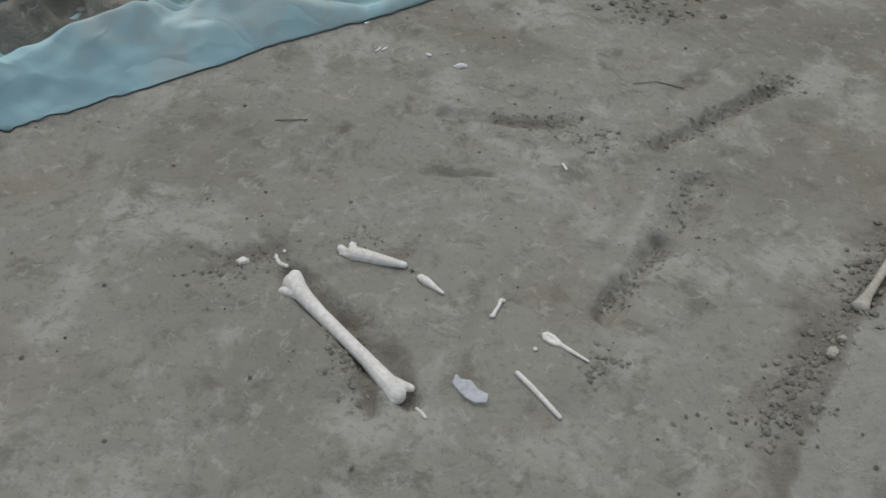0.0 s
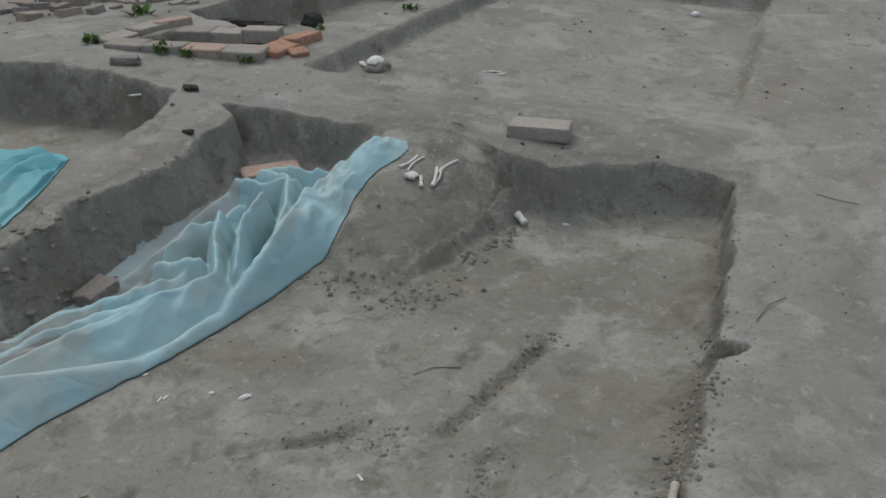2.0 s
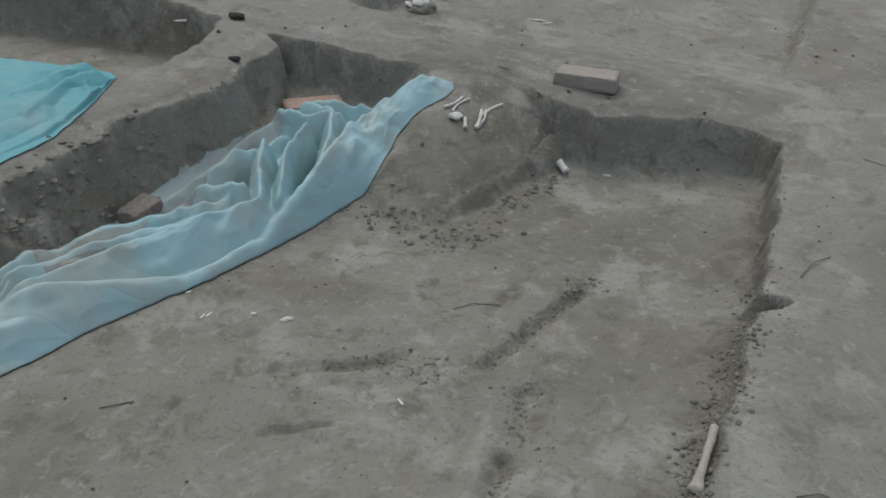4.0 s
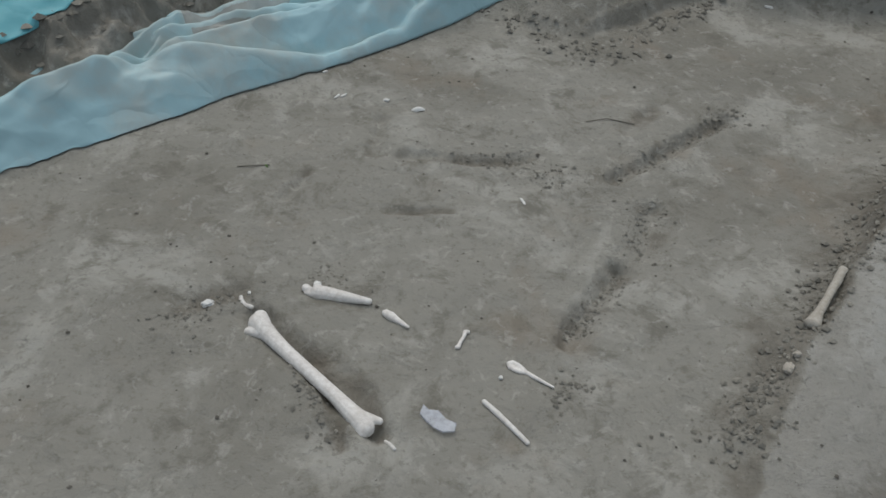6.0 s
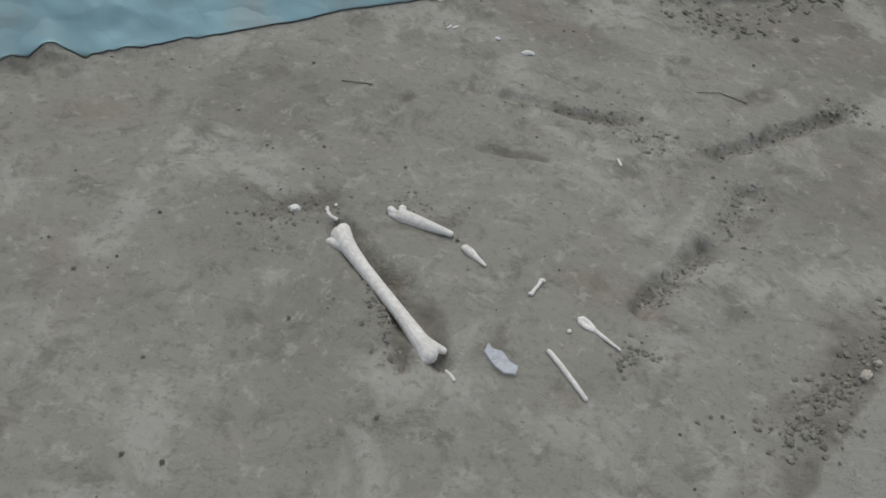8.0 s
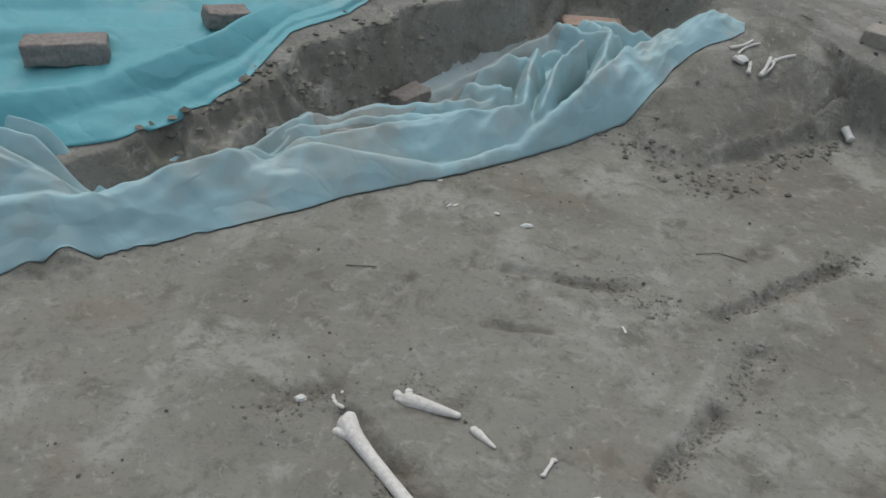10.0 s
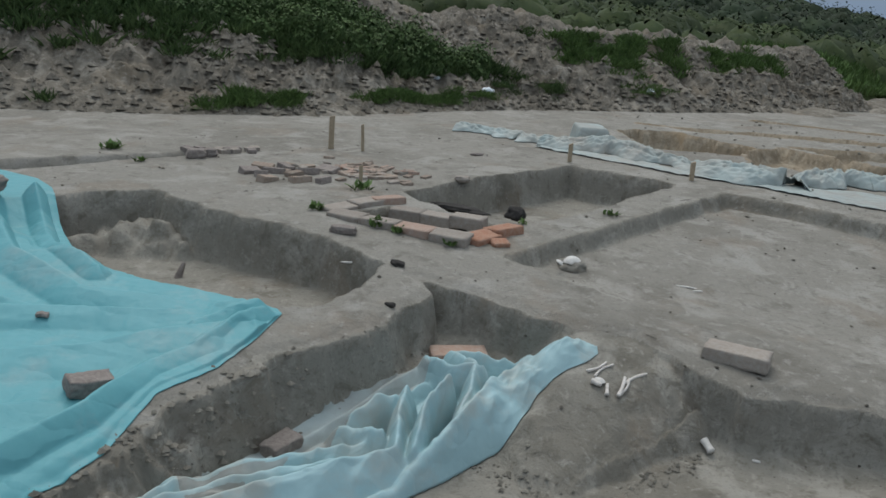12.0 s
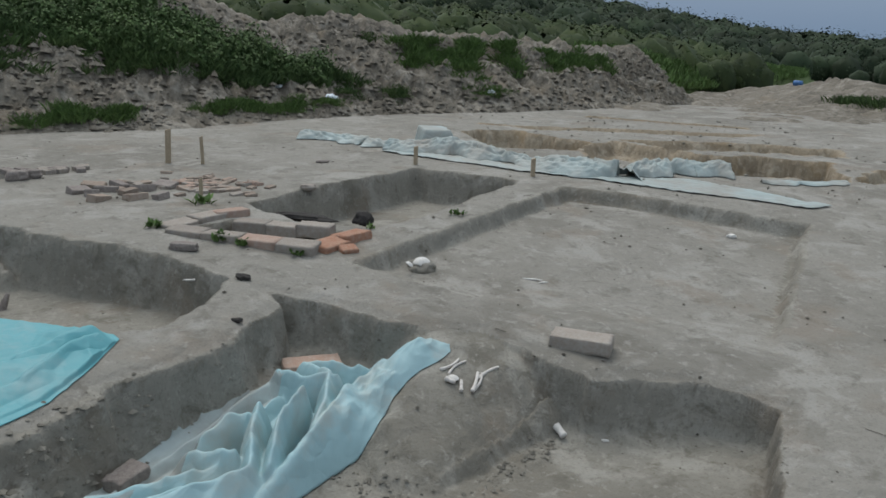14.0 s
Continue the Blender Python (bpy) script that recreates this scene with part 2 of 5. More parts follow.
# ---- helpers for building ----
def part(name, bm, mat, parent=None, label="", smooth=True):
    """Links a bmesh as one mesh object, under a thing where one is given."""
    me = bpy.data.meshes.new(name)
    bm.to_mesh(me)
    bm.free()
    me.polygons.foreach_set("use_smooth", [smooth] * len(me.polygons))
    me.materials.append(mat)
    ob = new(name, me)
    if parent:
        ob.parent = parent
    if label:
        ob["label"] = label
    return ob


def sheet(name, xs, ys, zs, mat):
    """A mesh from three arrays of one grid."""
    r, c = xs.shape
    k = np.arange(r * c).reshape(r, c)
    quads = np.stack([k[:-1, :-1], k[:-1, 1:], k[1:, 1:], k[1:, :-1]], -1).reshape(-1, 4)
    me = bpy.data.meshes.new(name)
    me.vertices.add(r * c)
    me.vertices.foreach_set("co", np.stack([xs, ys, zs], -1).astype(np.float32).ravel())
    me.loops.add(quads.size)
    me.loops.foreach_set("vertex_index", quads.ravel().astype(np.int32))
    me.polygons.add(len(quads))
    me.polygons.foreach_set("loop_start", np.arange(0, quads.size, 4, dtype=np.int32))
    me.polygons.foreach_set("use_smooth", np.ones(len(quads), bool))
    me.update(calc_edges=True)
    me.materials.append(mat)
    return new(name, me)


_lattice = np.random.RandomState(7).rand(256, 256)


def wave(x, y, size, octaves=4, gain=0.5):
    """Smooth value noise about zero, in metres of the given size."""
    x, y = np.asarray(x, float) / size, np.asarray(y, float) / size
    total, amp = np.zeros(np.broadcast(x, y).shape), 1.0
    for o in range(octaves):
        u, v = x * 2 ** o + 17.3 * o, y * 2 ** o + 5.7 * o
        i, j = np.floor(u).astype(int), np.floor(v).astype(int)
        a, b = u - i, v - j
        a, b = a * a * (3 - 2 * a), b * b * (3 - 2 * b)
        g = lambda p, q: _lattice[(i + p) % 256, (j + q) % 256]
        total = total + amp * ((g(0, 0) * (1 - a) + g(1, 0) * a) * (1 - b) + (g(0, 1) * (1 - a) + g(1, 1) * a) * b - 0.5)
        amp *= gain
    return total


def step(a, b, v):
    t = np.clip((v - a) / (b - a), 0, 1)
    return t * t * (3 - 2 * t)


def inside(x, y, poly):
    """Signed distance to a closed outline, positive inside."""
    p = np.array(poly, float)
    keep = (x > p[:, 0].min() - 0.5) & (x < p[:, 0].max() + 0.5) & (y > p[:, 1].min() - 0.5) & (y < p[:, 1].max() + 0.5)
    if not keep.all():
        out = np.full(x.shape, -0.5)
        if keep.any():
            out[keep] = inside(x[keep], y[keep], poly)
        return out
    d, sign = np.full(x.shape, 1e9), np.zeros(x.shape, bool)
    for (ax, ay), (bx, by) in zip(p, np.roll(p, -1, 0)):
        ex, ey = bx - ax, by - ay
        t = np.clip(((x - ax) * ex + (y - ay) * ey) / (ex * ex + ey * ey), 0, 1)
        d = np.minimum(d, np.hypot(x - ax - t * ex, y - ay - t * ey))
        cross = (ay > y) != (by > y)
        at = ax + (y - ay) * ex / (ey if ey else 1e-9)
        sign ^= cross & (x < at)
    return np.where(sign, d, -d)


def groove(x, y, line, wide):
    """Distance to an open line over its half width, from 1 on it to 0."""
    p = np.array(line, float)
    keep = (x > p[:, 0].min() - wide) & (x < p[:, 0].max() + wide) & (y > p[:, 1].min() - wide) & (y < p[:, 1].max() + wide)
    if not keep.all():
        out = np.zeros(x.shape)
        if keep.any():
            out[keep] = groove(x[keep], y[keep], line, wide)
        return out
    d = np.full(x.shape, 1e9)
    for (ax, ay), (bx, by) in zip(line, line[1:]):
        ex, ey = bx - ax, by - ay
        t = np.clip(((x - ax) * ex + (y - ay) * ey) / (ex * ex + ey * ey), 0, 1)
        d = np.minimum(d, np.hypot(x - ax - t * ex, y - ay - t * ey))
    return step(wide, 0, d)


# ---- the lie of the land ----
TRENCH = [(2.43, 3.05), (2.10, 2.49), (1.86, 2.12), (1.93, 2.06), (1.80, 2.01), (1.74, 1.95), (1.55, 1.70), (1.41, 1.53), (1.28, 1.36), (1.18, 1.17), (1.05, 0.95), (0.5, 0.15), (0.1, -0.6),
          (-2.6, -0.6), (-2.6, 1.3), (-1.3, 1.8), (-0.95, 2.1), (-0.74, 2.42), (-0.61, 2.67), (-0.45, 3.08), (-0.36, 3.25), (-0.18, 3.35), (0.13, 3.6), (0.34, 3.95), (0.24, 4.15),
          (0.42, 4.07), (0.67, 3.92), (0.87, 3.80), (1.05, 3.73), (1.26, 3.72), (1.38, 3.62), (1.52, 3.44), (1.66, 3.29), (1.89, 3.32), (2.18, 3.25)]
SPUR = [(2.0, 3.9), (1.9, 4.4), (0.7, 4.4), (0.66, 3.8), (0.69, 3.5), (0.65, 3.2), (0.73, 2.95), (0.90, 2.84), (1.00, 2.95), (1.15, 3.04), (1.30, 3.17), (1.53, 3.27), (1.66, 3.40)]
PIT_LEFT = [(0.14, 4.24), (-0.41, 4.61), (-1.04, 4.95), (-1.48, 5.32), (-1.75, 5.2), (-2.4, 4.6), (-1.6, 4.0), (-0.9, 3.72), (-0.35, 3.62), (-0.13, 3.66), (-0.01, 3.92)]
PIT_BRICK = [(0.05, 5.70), (1.41, 7.14), (2.21, 6.58), (1.37, 5.52), (0.90, 5.10), (0.40, 5.22)]
SQUARE = [(2.49, 6.34), (1.39, 5.18), (0.70, 4.50), (1.5, 3.9), (2.68, 3.5), (3.29, 4.36), (4.04, 5.43)]
STRIP = [(-2.75, 5.45), (-1.62, 6.52), (-1.75, 6.72), (-3.1, 5.7)]
LEDGE = [(-1.75, 5.2), (-1.48, 5.32), (-1.02, 4.97), (-1.08, 4.78), (-1.5, 4.72), (-2.0, 4.7)]
GRAVE = [(-0.20, 5.03), (0.06, 5.27), (0.72, 4.98), (0.50, 4.78)]
FAR_PITS = [
    ([(2.25, 9.7), (2.35, 8.5), (3.3, 8.3), (3.6, 9.0), (3.0, 9.9)], 0.20),
    ([(3.35, 8.6), (3.2, 7.75), (4.0, 7.2), (4.6, 8.0), (4.0, 9.05)], 0.12),
    ([(4.3, 8.1), (4.15, 7.0), (5.24, 6.66), (5.75, 7.7), (5.2, 7.95)], 0.22),
    ([(4.1, 9.2), (4.35, 8.45), (6.2, 8.1), (6.4, 8.55), (5.6, 9.0)], 0.13),
    ([(2.7, 10.5), (3.2, 10.1), (5.6, 9.5), (6.2, 9.8), (4.3, 10.2)], 0.10),
    ([(4.45, 11.6), (6.35, 10.5), (6.42, 10.68), (4.6, 11.8)], 0.10),
    ([(5.3, 6.7), (5.9, 6.4), (6.6, 6.9), (6.0, 7.3)], 0.16),
]


def upper(x, y):
    """The old surface: low beside the near trench, sloping up away from it."""
    h = 0.05 + 0.085 * (y - 1.0) + 0.04 * np.maximum(1.1 + 0.65 * (y - 1.05) - x, 0) * step(1.0, 2.5, y)
    h = np.where(h > 0.42, 0.42 + 0.10 * np.tanh((h - 0.42) / 0.10), h)
    return np.maximum(h, 0.045) + 0.012 * wave(x, y, 0.9, 3)


def ragged(x, y):
    return 0.040 * wave(x, y, 0.22, 4, 0.55), 0.10 * wave(x + 3, y, 0.35, 4, 0.6)


def cut(x, y, name, edge=None):
    """Signed distance into one of the cuts, with its uneven edge."""
    rag, coarse = edge or ragged(x, y)
    if name == "trench":
        return inside(x, y, TRENCH) + rag + coarse * step(0.25, -0.15, x)
    if name == "square":
        return inside(x, y, SQUARE) + rag
    if isinstance(name, int):
        return inside(x, y, FAR_PITS[name][0]) + rag * 2 + coarse
    return inside(x, y, {"left": PIT_LEFT, "brick": PIT_BRICK, "strip": STRIP, "grave": GRAVE}[name]) + rag * 1.3


CUTS = ["square", "left", "brick", "strip", "grave", *range(len(FAR_PITS)), "trench"]


def drop(d, wide, fret):
    """How far down the side of a cut: a worn lip, a rough leaning face and a foot filled with crumbs."""
    p = np.clip((d + fret * step(0, 0.3 * wide, d)) / wide, 0, 1)
    lip = 0.5 * p ** 2 / 0.25
    return np.where(p < 0.25, lip * 0.25, np.where(p < 0.8, 0.125 + (p - 0.25) * 1.35, 0.8675 + 0.1325 * (1 - (1 - (p - 0.8) / 0.2) ** 2)))


def land(x, y):
    x, y = np.asarray(x, float), np.asarray(y, float)
    rag, coarse = edge = ragged(x, y)
    u = upper(x, y)
    h = u + 0.008 * wave(x, y, 0.16, 4)
    fret = 0.028 * wave(x + 1, y, 0.12, 4, 0.6)
    h = h - 0.10 * drop(cut(x, y, "square", edge), 0.06, fret) * step(3.6, 4.6, y + 0.25 * (x - 1.5))
    for name, floor, wide in (("left", 0.20, 0.085), ("brick", 0.25, 0.07), ("strip", 0.42, 0.08), ("grave", 0.22, 0.05)):
        h = h + (floor + 0.010 * wave(x, y, 0.3, 4) - h) * drop(cut(x, y, name, edge), wide, fret)
    for n, (poly, deep) in enumerate(FAR_PITS):
        h = h - (1.2 * deep + 0.07 * wave(x, y, 0.5, 3)) * drop(cut(x, y, n, edge), 0.10, 2 * fret)
    # a broken shelf left standing in the corner of the next pit
    ledge = inside(x, y, LEDGE) + 1.3 * coarse
    shelf = 0.20 + 0.75 * np.clip(ledge, 0, 0.28) + 0.16 * np.abs(wave(x, y, 0.22, 4, 0.6)) * step(0.0, 0.08, ledge)
    h = np.where(ledge > 0, np.maximum(h, np.minimum(u - 0.03, shelf)), h)
    d = cut(x, y, "trench", edge)
    floor = 0.15 * step(2.9, 4.0, y - 0.25 * x) + 0.016 * wave(x, y, 0.30, 5, 0.55) + 0.006 * wave(x, y, 0.05, 3)
    # loose soil banked against the foot of the sides
    bank = 0.04 * step(0.18, 0.02, d) * (0.4 + 1.2 * np.clip(wave(x, y, 0.2, 3) + 0.3, 0, 1))
    h = h - 0.018 * step(-0.08, 0, d)
    # the side towards the covered pit has slumped into a rough bank, the others stand steep
    slump = step(-0.12, -0.45, x) * step(-1.3, -0.9, x) * step(0.9, 1.4, y)
    wide = 0.05 + 0.045 * step(0.5, 0.1, x) * step(3.4, 2.2, x + 0 * y) + 0.12 * slump
    side = drop(d, wide, fret * (1 + 0.8 * slump) + 0.07 * slump * wave(x, y, 0.30, 4, 0.6))
    h = h + (np.minimum(floor + bank, h) - h) * side
    h = h + slump * 0.05 * wave(x, y, 0.09, 3, 0.6) * step(0.02, 0.08, d) * step(0.32, 0.2, d)
    # the tongue of soil that runs out from the corner, cut away on one flank
    s = inside(x, y, SPUR) + 0.5 * rag
    crown = 0.02 + 0.50 * (y - 2.92) - 0.04 * (x - 0.7) + 0.030 * wave(x, y, 0.35, 3)
    flank = np.where(y - 3.0 < 0.75 * (x - 1.0), 1.5, 1.0)
    edge_ = 1.3 * s * flank / 1.25 + 0.05 * wave(x, y, 0.16, 3) * step(0.0, 0.1, s)
    soft_min = lambda a, b, k: np.minimum(a, b) - k * np.maximum(1 - np.abs(a - b) / (4 * k), 0) ** 2
    spur = soft_min(soft_min(u - 0.02, crown, 0.02), edge_, 0.012) + 0.010 * wave(x, y, 0.10, 4)
    h = np.where((d > -0.05) & (s > -0.03), np.maximum(h, np.minimum(spur, u)), h)
    # trowel scrapes and loosened patches on the floor
    for line, wide, deep in SCRAPES:
        g = groove(x + rag, y + 0.8 * rag, line, wide)
        h = h - deep * g + 0.012 * g * wave(x, y, 0.03, 2)
    # narrow moats where the bones were dug free
    for line, wide, deep in MOATS:
        h = h - deep * groove(x + 0.2 * rag, y + 0.2 * rag, line, wide)
    # the land falls away beyond the site
    far = np.maximum(np.hypot(x, y) - 15, 0)
    return h - 0.045 * far


MOATS = [([(-0.03, 1.435), (-0.012, 1.418), (0.13, 1.283), (0.285, 1.135), (0.30, 1.12)], 0.05, 0.016), ([(0.07, 1.535), (0.12, 1.525)], 0.035, 0.006), ([(0.57, 1.325), (0.60, 1.305)], 0.03, 0.006)]
SCRAPES = [
    ([(0.72, 1.39), (0.82, 1.56), (0.9, 1.67)], 0.05, 0.028), ([(0.91, 1.68), (0.99, 1.80), (1.02, 1.9)], 0.07, 0.022),
    ([(0.91, 2.03), (1.12, 2.2), (1.37, 2.41)], 0.04, 0.030), ([(0.30, 2.09), (0.5, 2.09), (0.68, 2.12)], 0.035, 0.018),
    ([(0.10, 1.32), (0.16, 1.2), (0.2, 1.08)], 0.035, 0.02), ([(-0.2, 1.44), (-0.08, 1.5)], 0.05, 0.014),
    ([(0.26, 1.84), (0.45, 1.86)], 0.02, 0.012), ([(-0.02, 1.88), (0.03, 2.0)], 0.03, 0.014), ([(0.22, 2.1), (0.24, 2.3)], 0.03, 0.014),
    ([(1.0, 2.3), (1.15, 2.45)], 0.05, 0.014), ([(-0.02, 1.44), (0.15, 1.3), (0.30, 1.13)], 0.042, 0.018),
]


def axis(*spans):
    out = [np.arange(a, b, s) for a, b, s in spans]
    return np.concatenate(out)


def grow(a, to, first):
    out, s = [a], first
    while abs(out[-1]) < abs(to):
        out.append(out[-1] + s)
        s *= 1.25
    return out


gx = np.concatenate([grow(-3.2, -1500, -0.08)[:0:-1], axis((-3.2, -1.3, 0.026), (-1.3, 2.6, 0.0105), (2.6, 7.5, 0.033)), grow(7.5, 1500, 0.08)])
gy = np.concatenate([grow(0.3, -1500, -0.05)[:0:-1], axis((0.3, 4.5, 0.0105), (4.5, 7.6, 0.02), (7.6, 12.5, 0.045)), grow(12.5, 1500, 0.1)])
GX, GY = np.meshgrid(gx, gy)
fresh = np.zeros(GX.shape, bool)
ochre = np.zeros(GX.shape, bool)
uneven = ragged(GX, GY)
for name in CUTS:
    if name not in ("square", "strip"):
        hit_ = cut(GX, GY, name, uneven) > 0.012
        if isinstance(name, int):
            ochre |= hit_
        else:
            fresh |= hit_
GZ = land(GX, GY)
ground = sheet("ground", GX, GY, GZ, DRY)
ground.data.materials.append(SILT), ground.data.materials.append(OCHRE)
four = lambda k: k[:-1, :-1] | k[:-1, 1:] | k[1:, 1:] | k[1:, :-1]
# how far the soil turns darker brown: along the low edge of the trench and in the scrapes
deep_ = cut(GX, GY, "trench", uneven)
fray = wave(GX, GY, 0.10, 4, 0.7)
darker = 0.55 * step(0.17, 0.03, deep_ - 0.15 * fray) * step(0.0, 0.02, deep_) * step(0.75, 0.95, GX) * step(3.1, 2.8, GY)
for line, wide, deep in SCRAPES:
    darker = np.maximum(darker, step(0.1, 0.9, groove(GX + uneven[0], GY + 0.8 * uneven[0], line, 1.25 * wide)) * np.clip(0.26 + 1.6 * fray, 0, 0.6))
mask_ = ground.data.attributes.new("darkened", "FLOAT", "POINT")
mask_.data.foreach_set("value", darker.astype(np.float32).ravel())
square_side = np.abs(cut(GX, GY, "square", uneven) - 0.03) < 0.035
fresh |= square_side & (GY + 0.25 * GX > 4.5)
faces_fresh = np.where(four(ochre), 2, four(fresh))
ground.data.polygons.foreach_set("material_index", faces_fresh.ravel().astype(np.int32))
tagged(ground, "dry grey-brown silt of an excavation cut into trenches", "ground", kind="structure")


def at(x, y, dz=0.0):
    return Vector((x, y, float(land(np.array([x]), np.array([y]))[0]) + dz))


# ---- spoil heap along the back of the site ----
def along(line, s):
    p = np.array(line, float)
    t = np.linspace(0, 1, len(p))
    return np.stack([np.interp(s, t, p[:, k]) for k in range(p.shape[1])], -1)


HEAP_FOOT = [(-5.5, 8.0), (-2.45, 8.75), (-0.95, 9.3), (0.91, 10.9), (3.4, 11.95), (6.0, 13.3), (8.2, 15.6)]
HEAP_TOP = [(-7.5, 12.2, 2.2), (-4.2, 12.6, 2.05), (-2.2, 13.2, 1.85), (0.6, 14.4, 1.62), (3.4, 15.2, 1.58), (5.9, 16.2, 1.5), (7.6, 16.6, 1.12)]
HEAP_BACK = [(-8.5, 16), (-5, 16.5), (-2, 17), (1.4, 18), (4.4, 18.4), (6.8, 18.2), (7.8, 17.2)]
us = np.linspace(0, 1, 760)
vs = np.linspace(0, 1, 190)
foot, top, rear = along(HEAP_FOOT, us), along(HEAP_TOP, us), along(HEAP_BACK, us)
HX, HY, HZ = [], [], []
for v in vs:
    if v < 0.62:
        k = v / 0.62
        xy = foot + (top[:, :2] - foot) * k
        z = 0.44 + (top[:, 2] - 0.44) * (k ** 0.8)
    else:
        k = (v - 0.62) / 0.38
        xy = top[:, :2] + (rear - top[:, :2]) * k
        z = top[:, 2] + (0.2 - top[:, 2]) * step(0, 1, k)
    HX.append(xy[:, 0]), HY.append(xy[:, 1]), HZ.append(z)
HX, HY, HZ = np.array(HX), np.array(HY), np.array(HZ)
HZ = 0.4 + (HZ - 0.4) * step(1.0, 0.95, us)[None, :]
rise = step(0, 0.12, vs)[:, None]
HZ = HZ + rise * (0.36 * wave(HX, HY, 1.5, 4, 0.55) + 0.20 * np.abs(wave(HX + 9, HY, 0.4, 4, 0.65)) + 0.22 * (0.25 - np.abs(wave(HX * 2.2 + 0.6 * HY, HY * 0.5, 0.55, 3, 0.6))) * step(1.0, 0.5, np.abs(vs - 0.33)[:, None] * 3) + 0.10 * np.clip(wave(HX + 2, HY + 5, 0.16, 2), 0.05, 1))
heap = sheet("spoil_mound", HX, HY, HZ, SPOIL)
tagged(heap, "long mound of dry excavated soil beside the site", "soil mound")


# ---- plastic sheets ----
def spread(line, n):
    """n points at even steps along a smoothed line."""
    p = np.array(line, float)
    d = np.r_[0, np.cumsum(np.linalg.norm(np.diff(p, axis=0), axis=1))]
    s = np.linspace(0, d[-1], n)
    out = np.stack([np.interp(s, d, p[:, k]) for k in range(p.shape[1])], -1)
    for _ in range(max(2, n // 60)):
        out[1:-1] = 0.25 * out[:-2] + 0.5 * out[1:-1] + 0.25 * out[2:]
    return out


def thick(ob, depth=0.002):
    mod = ob.modifiers.new("thickness", "SOLIDIFY")
    mod.thickness = depth
    return ob


# the pale sheet heaped along the near trench
NEAR_EDGE = [(-1.6, 1.25), (-1.2, 1.6), (-0.99, 1.78), (-0.82, 1.90), (-0.63, 2.04), (-0.44, 2.19), (-0.23, 2.37), (0.0, 2.54), (0.20, 2.70), (0.42, 2.90), (0.61, 3.11), (0.73, 3.22), (0.84, 3.38), (0.97, 3.46), (1.06, 3.52), (1.10, 3.56)]
FAR_EDGE = [(-2.1, 1.8), (-1.6, 2.02), (-1.25, 2.08), (-1.03, 2.07), (-0.94, 2.08), (-0.83, 2.20), (-0.67, 2.40), (-0.54, 2.60), (-0.45, 2.78), (-0.29, 3.01), (-0.11, 3.26), (0.16, 3.54), (0.32, 3.70), (0.48, 3.76), (0.64, 3.74), (0.78, 3.74), (0.92, 3.70), (1.10, 3.60)]
nu, nv = 520, 170
a, b = spread(NEAR_EDGE, nu), spread(FAR_EDGE, nu)
v = np.linspace(0, 1, nv)[:, None]
u = np.linspace(0, 1, nu)[None, :]
TX = a[None, :, 0] * (1 - v) + b[None, :, 0] * v
TY = a[None, :, 1] * (1 - v) + b[None, :, 1] * v
width = np.hypot(b[:, 0] - a[:, 0], b[:, 1] - a[:, 1])[None, :]
du, dv = u * 3.9, v * width


def ridges(x, y, folds):
    """Height of crossing folds: for each a crest line of x, y, height, and its reach to the right and the left of its run."""
    out = np.zeros(x.shape)
    for line, right, left in folds:
        best, tall_, side_ = np.full(x.shape, 9.0), np.zeros(x.shape), np.zeros(x.shape)
        for (ax, ay, ah), (bx, by, bh) in zip(line, line[1:]):
            ex, ey = bx - ax, by - ay
            t = np.clip(((x - ax) * ex + (y - ay) * ey) / (ex * ex + ey * ey), 0, 1)
            d = np.hypot(x - ax - t * ex, y - ay - t * ey)
            near_ = d < best
            best, tall_, side_ = np.where(near_, d, best), np.where(near_, ah + (bh - ah) * t, tall_), np.where(near_, ex * (y - ay) - ey * (x - ax), side_)
        reach = np.where(side_ > 0, left, right)
        bent = np.sqrt(best ** 2 + 0.006 ** 2) - 0.006
        out = np.maximum(out, tall_ * np.clip(1 - bent / reach, 0, 1) ** 0.8)
    return out


def eased(z, times):
    for _ in range(times):
        z[1:-1, 1:-1] = 0.2 * (z[1:-1, 1:-1] + z[:-2, 1:-1] + z[2:, 1:-1] + z[1:-1, :-2] + z[1:-1, 2:])
    return z


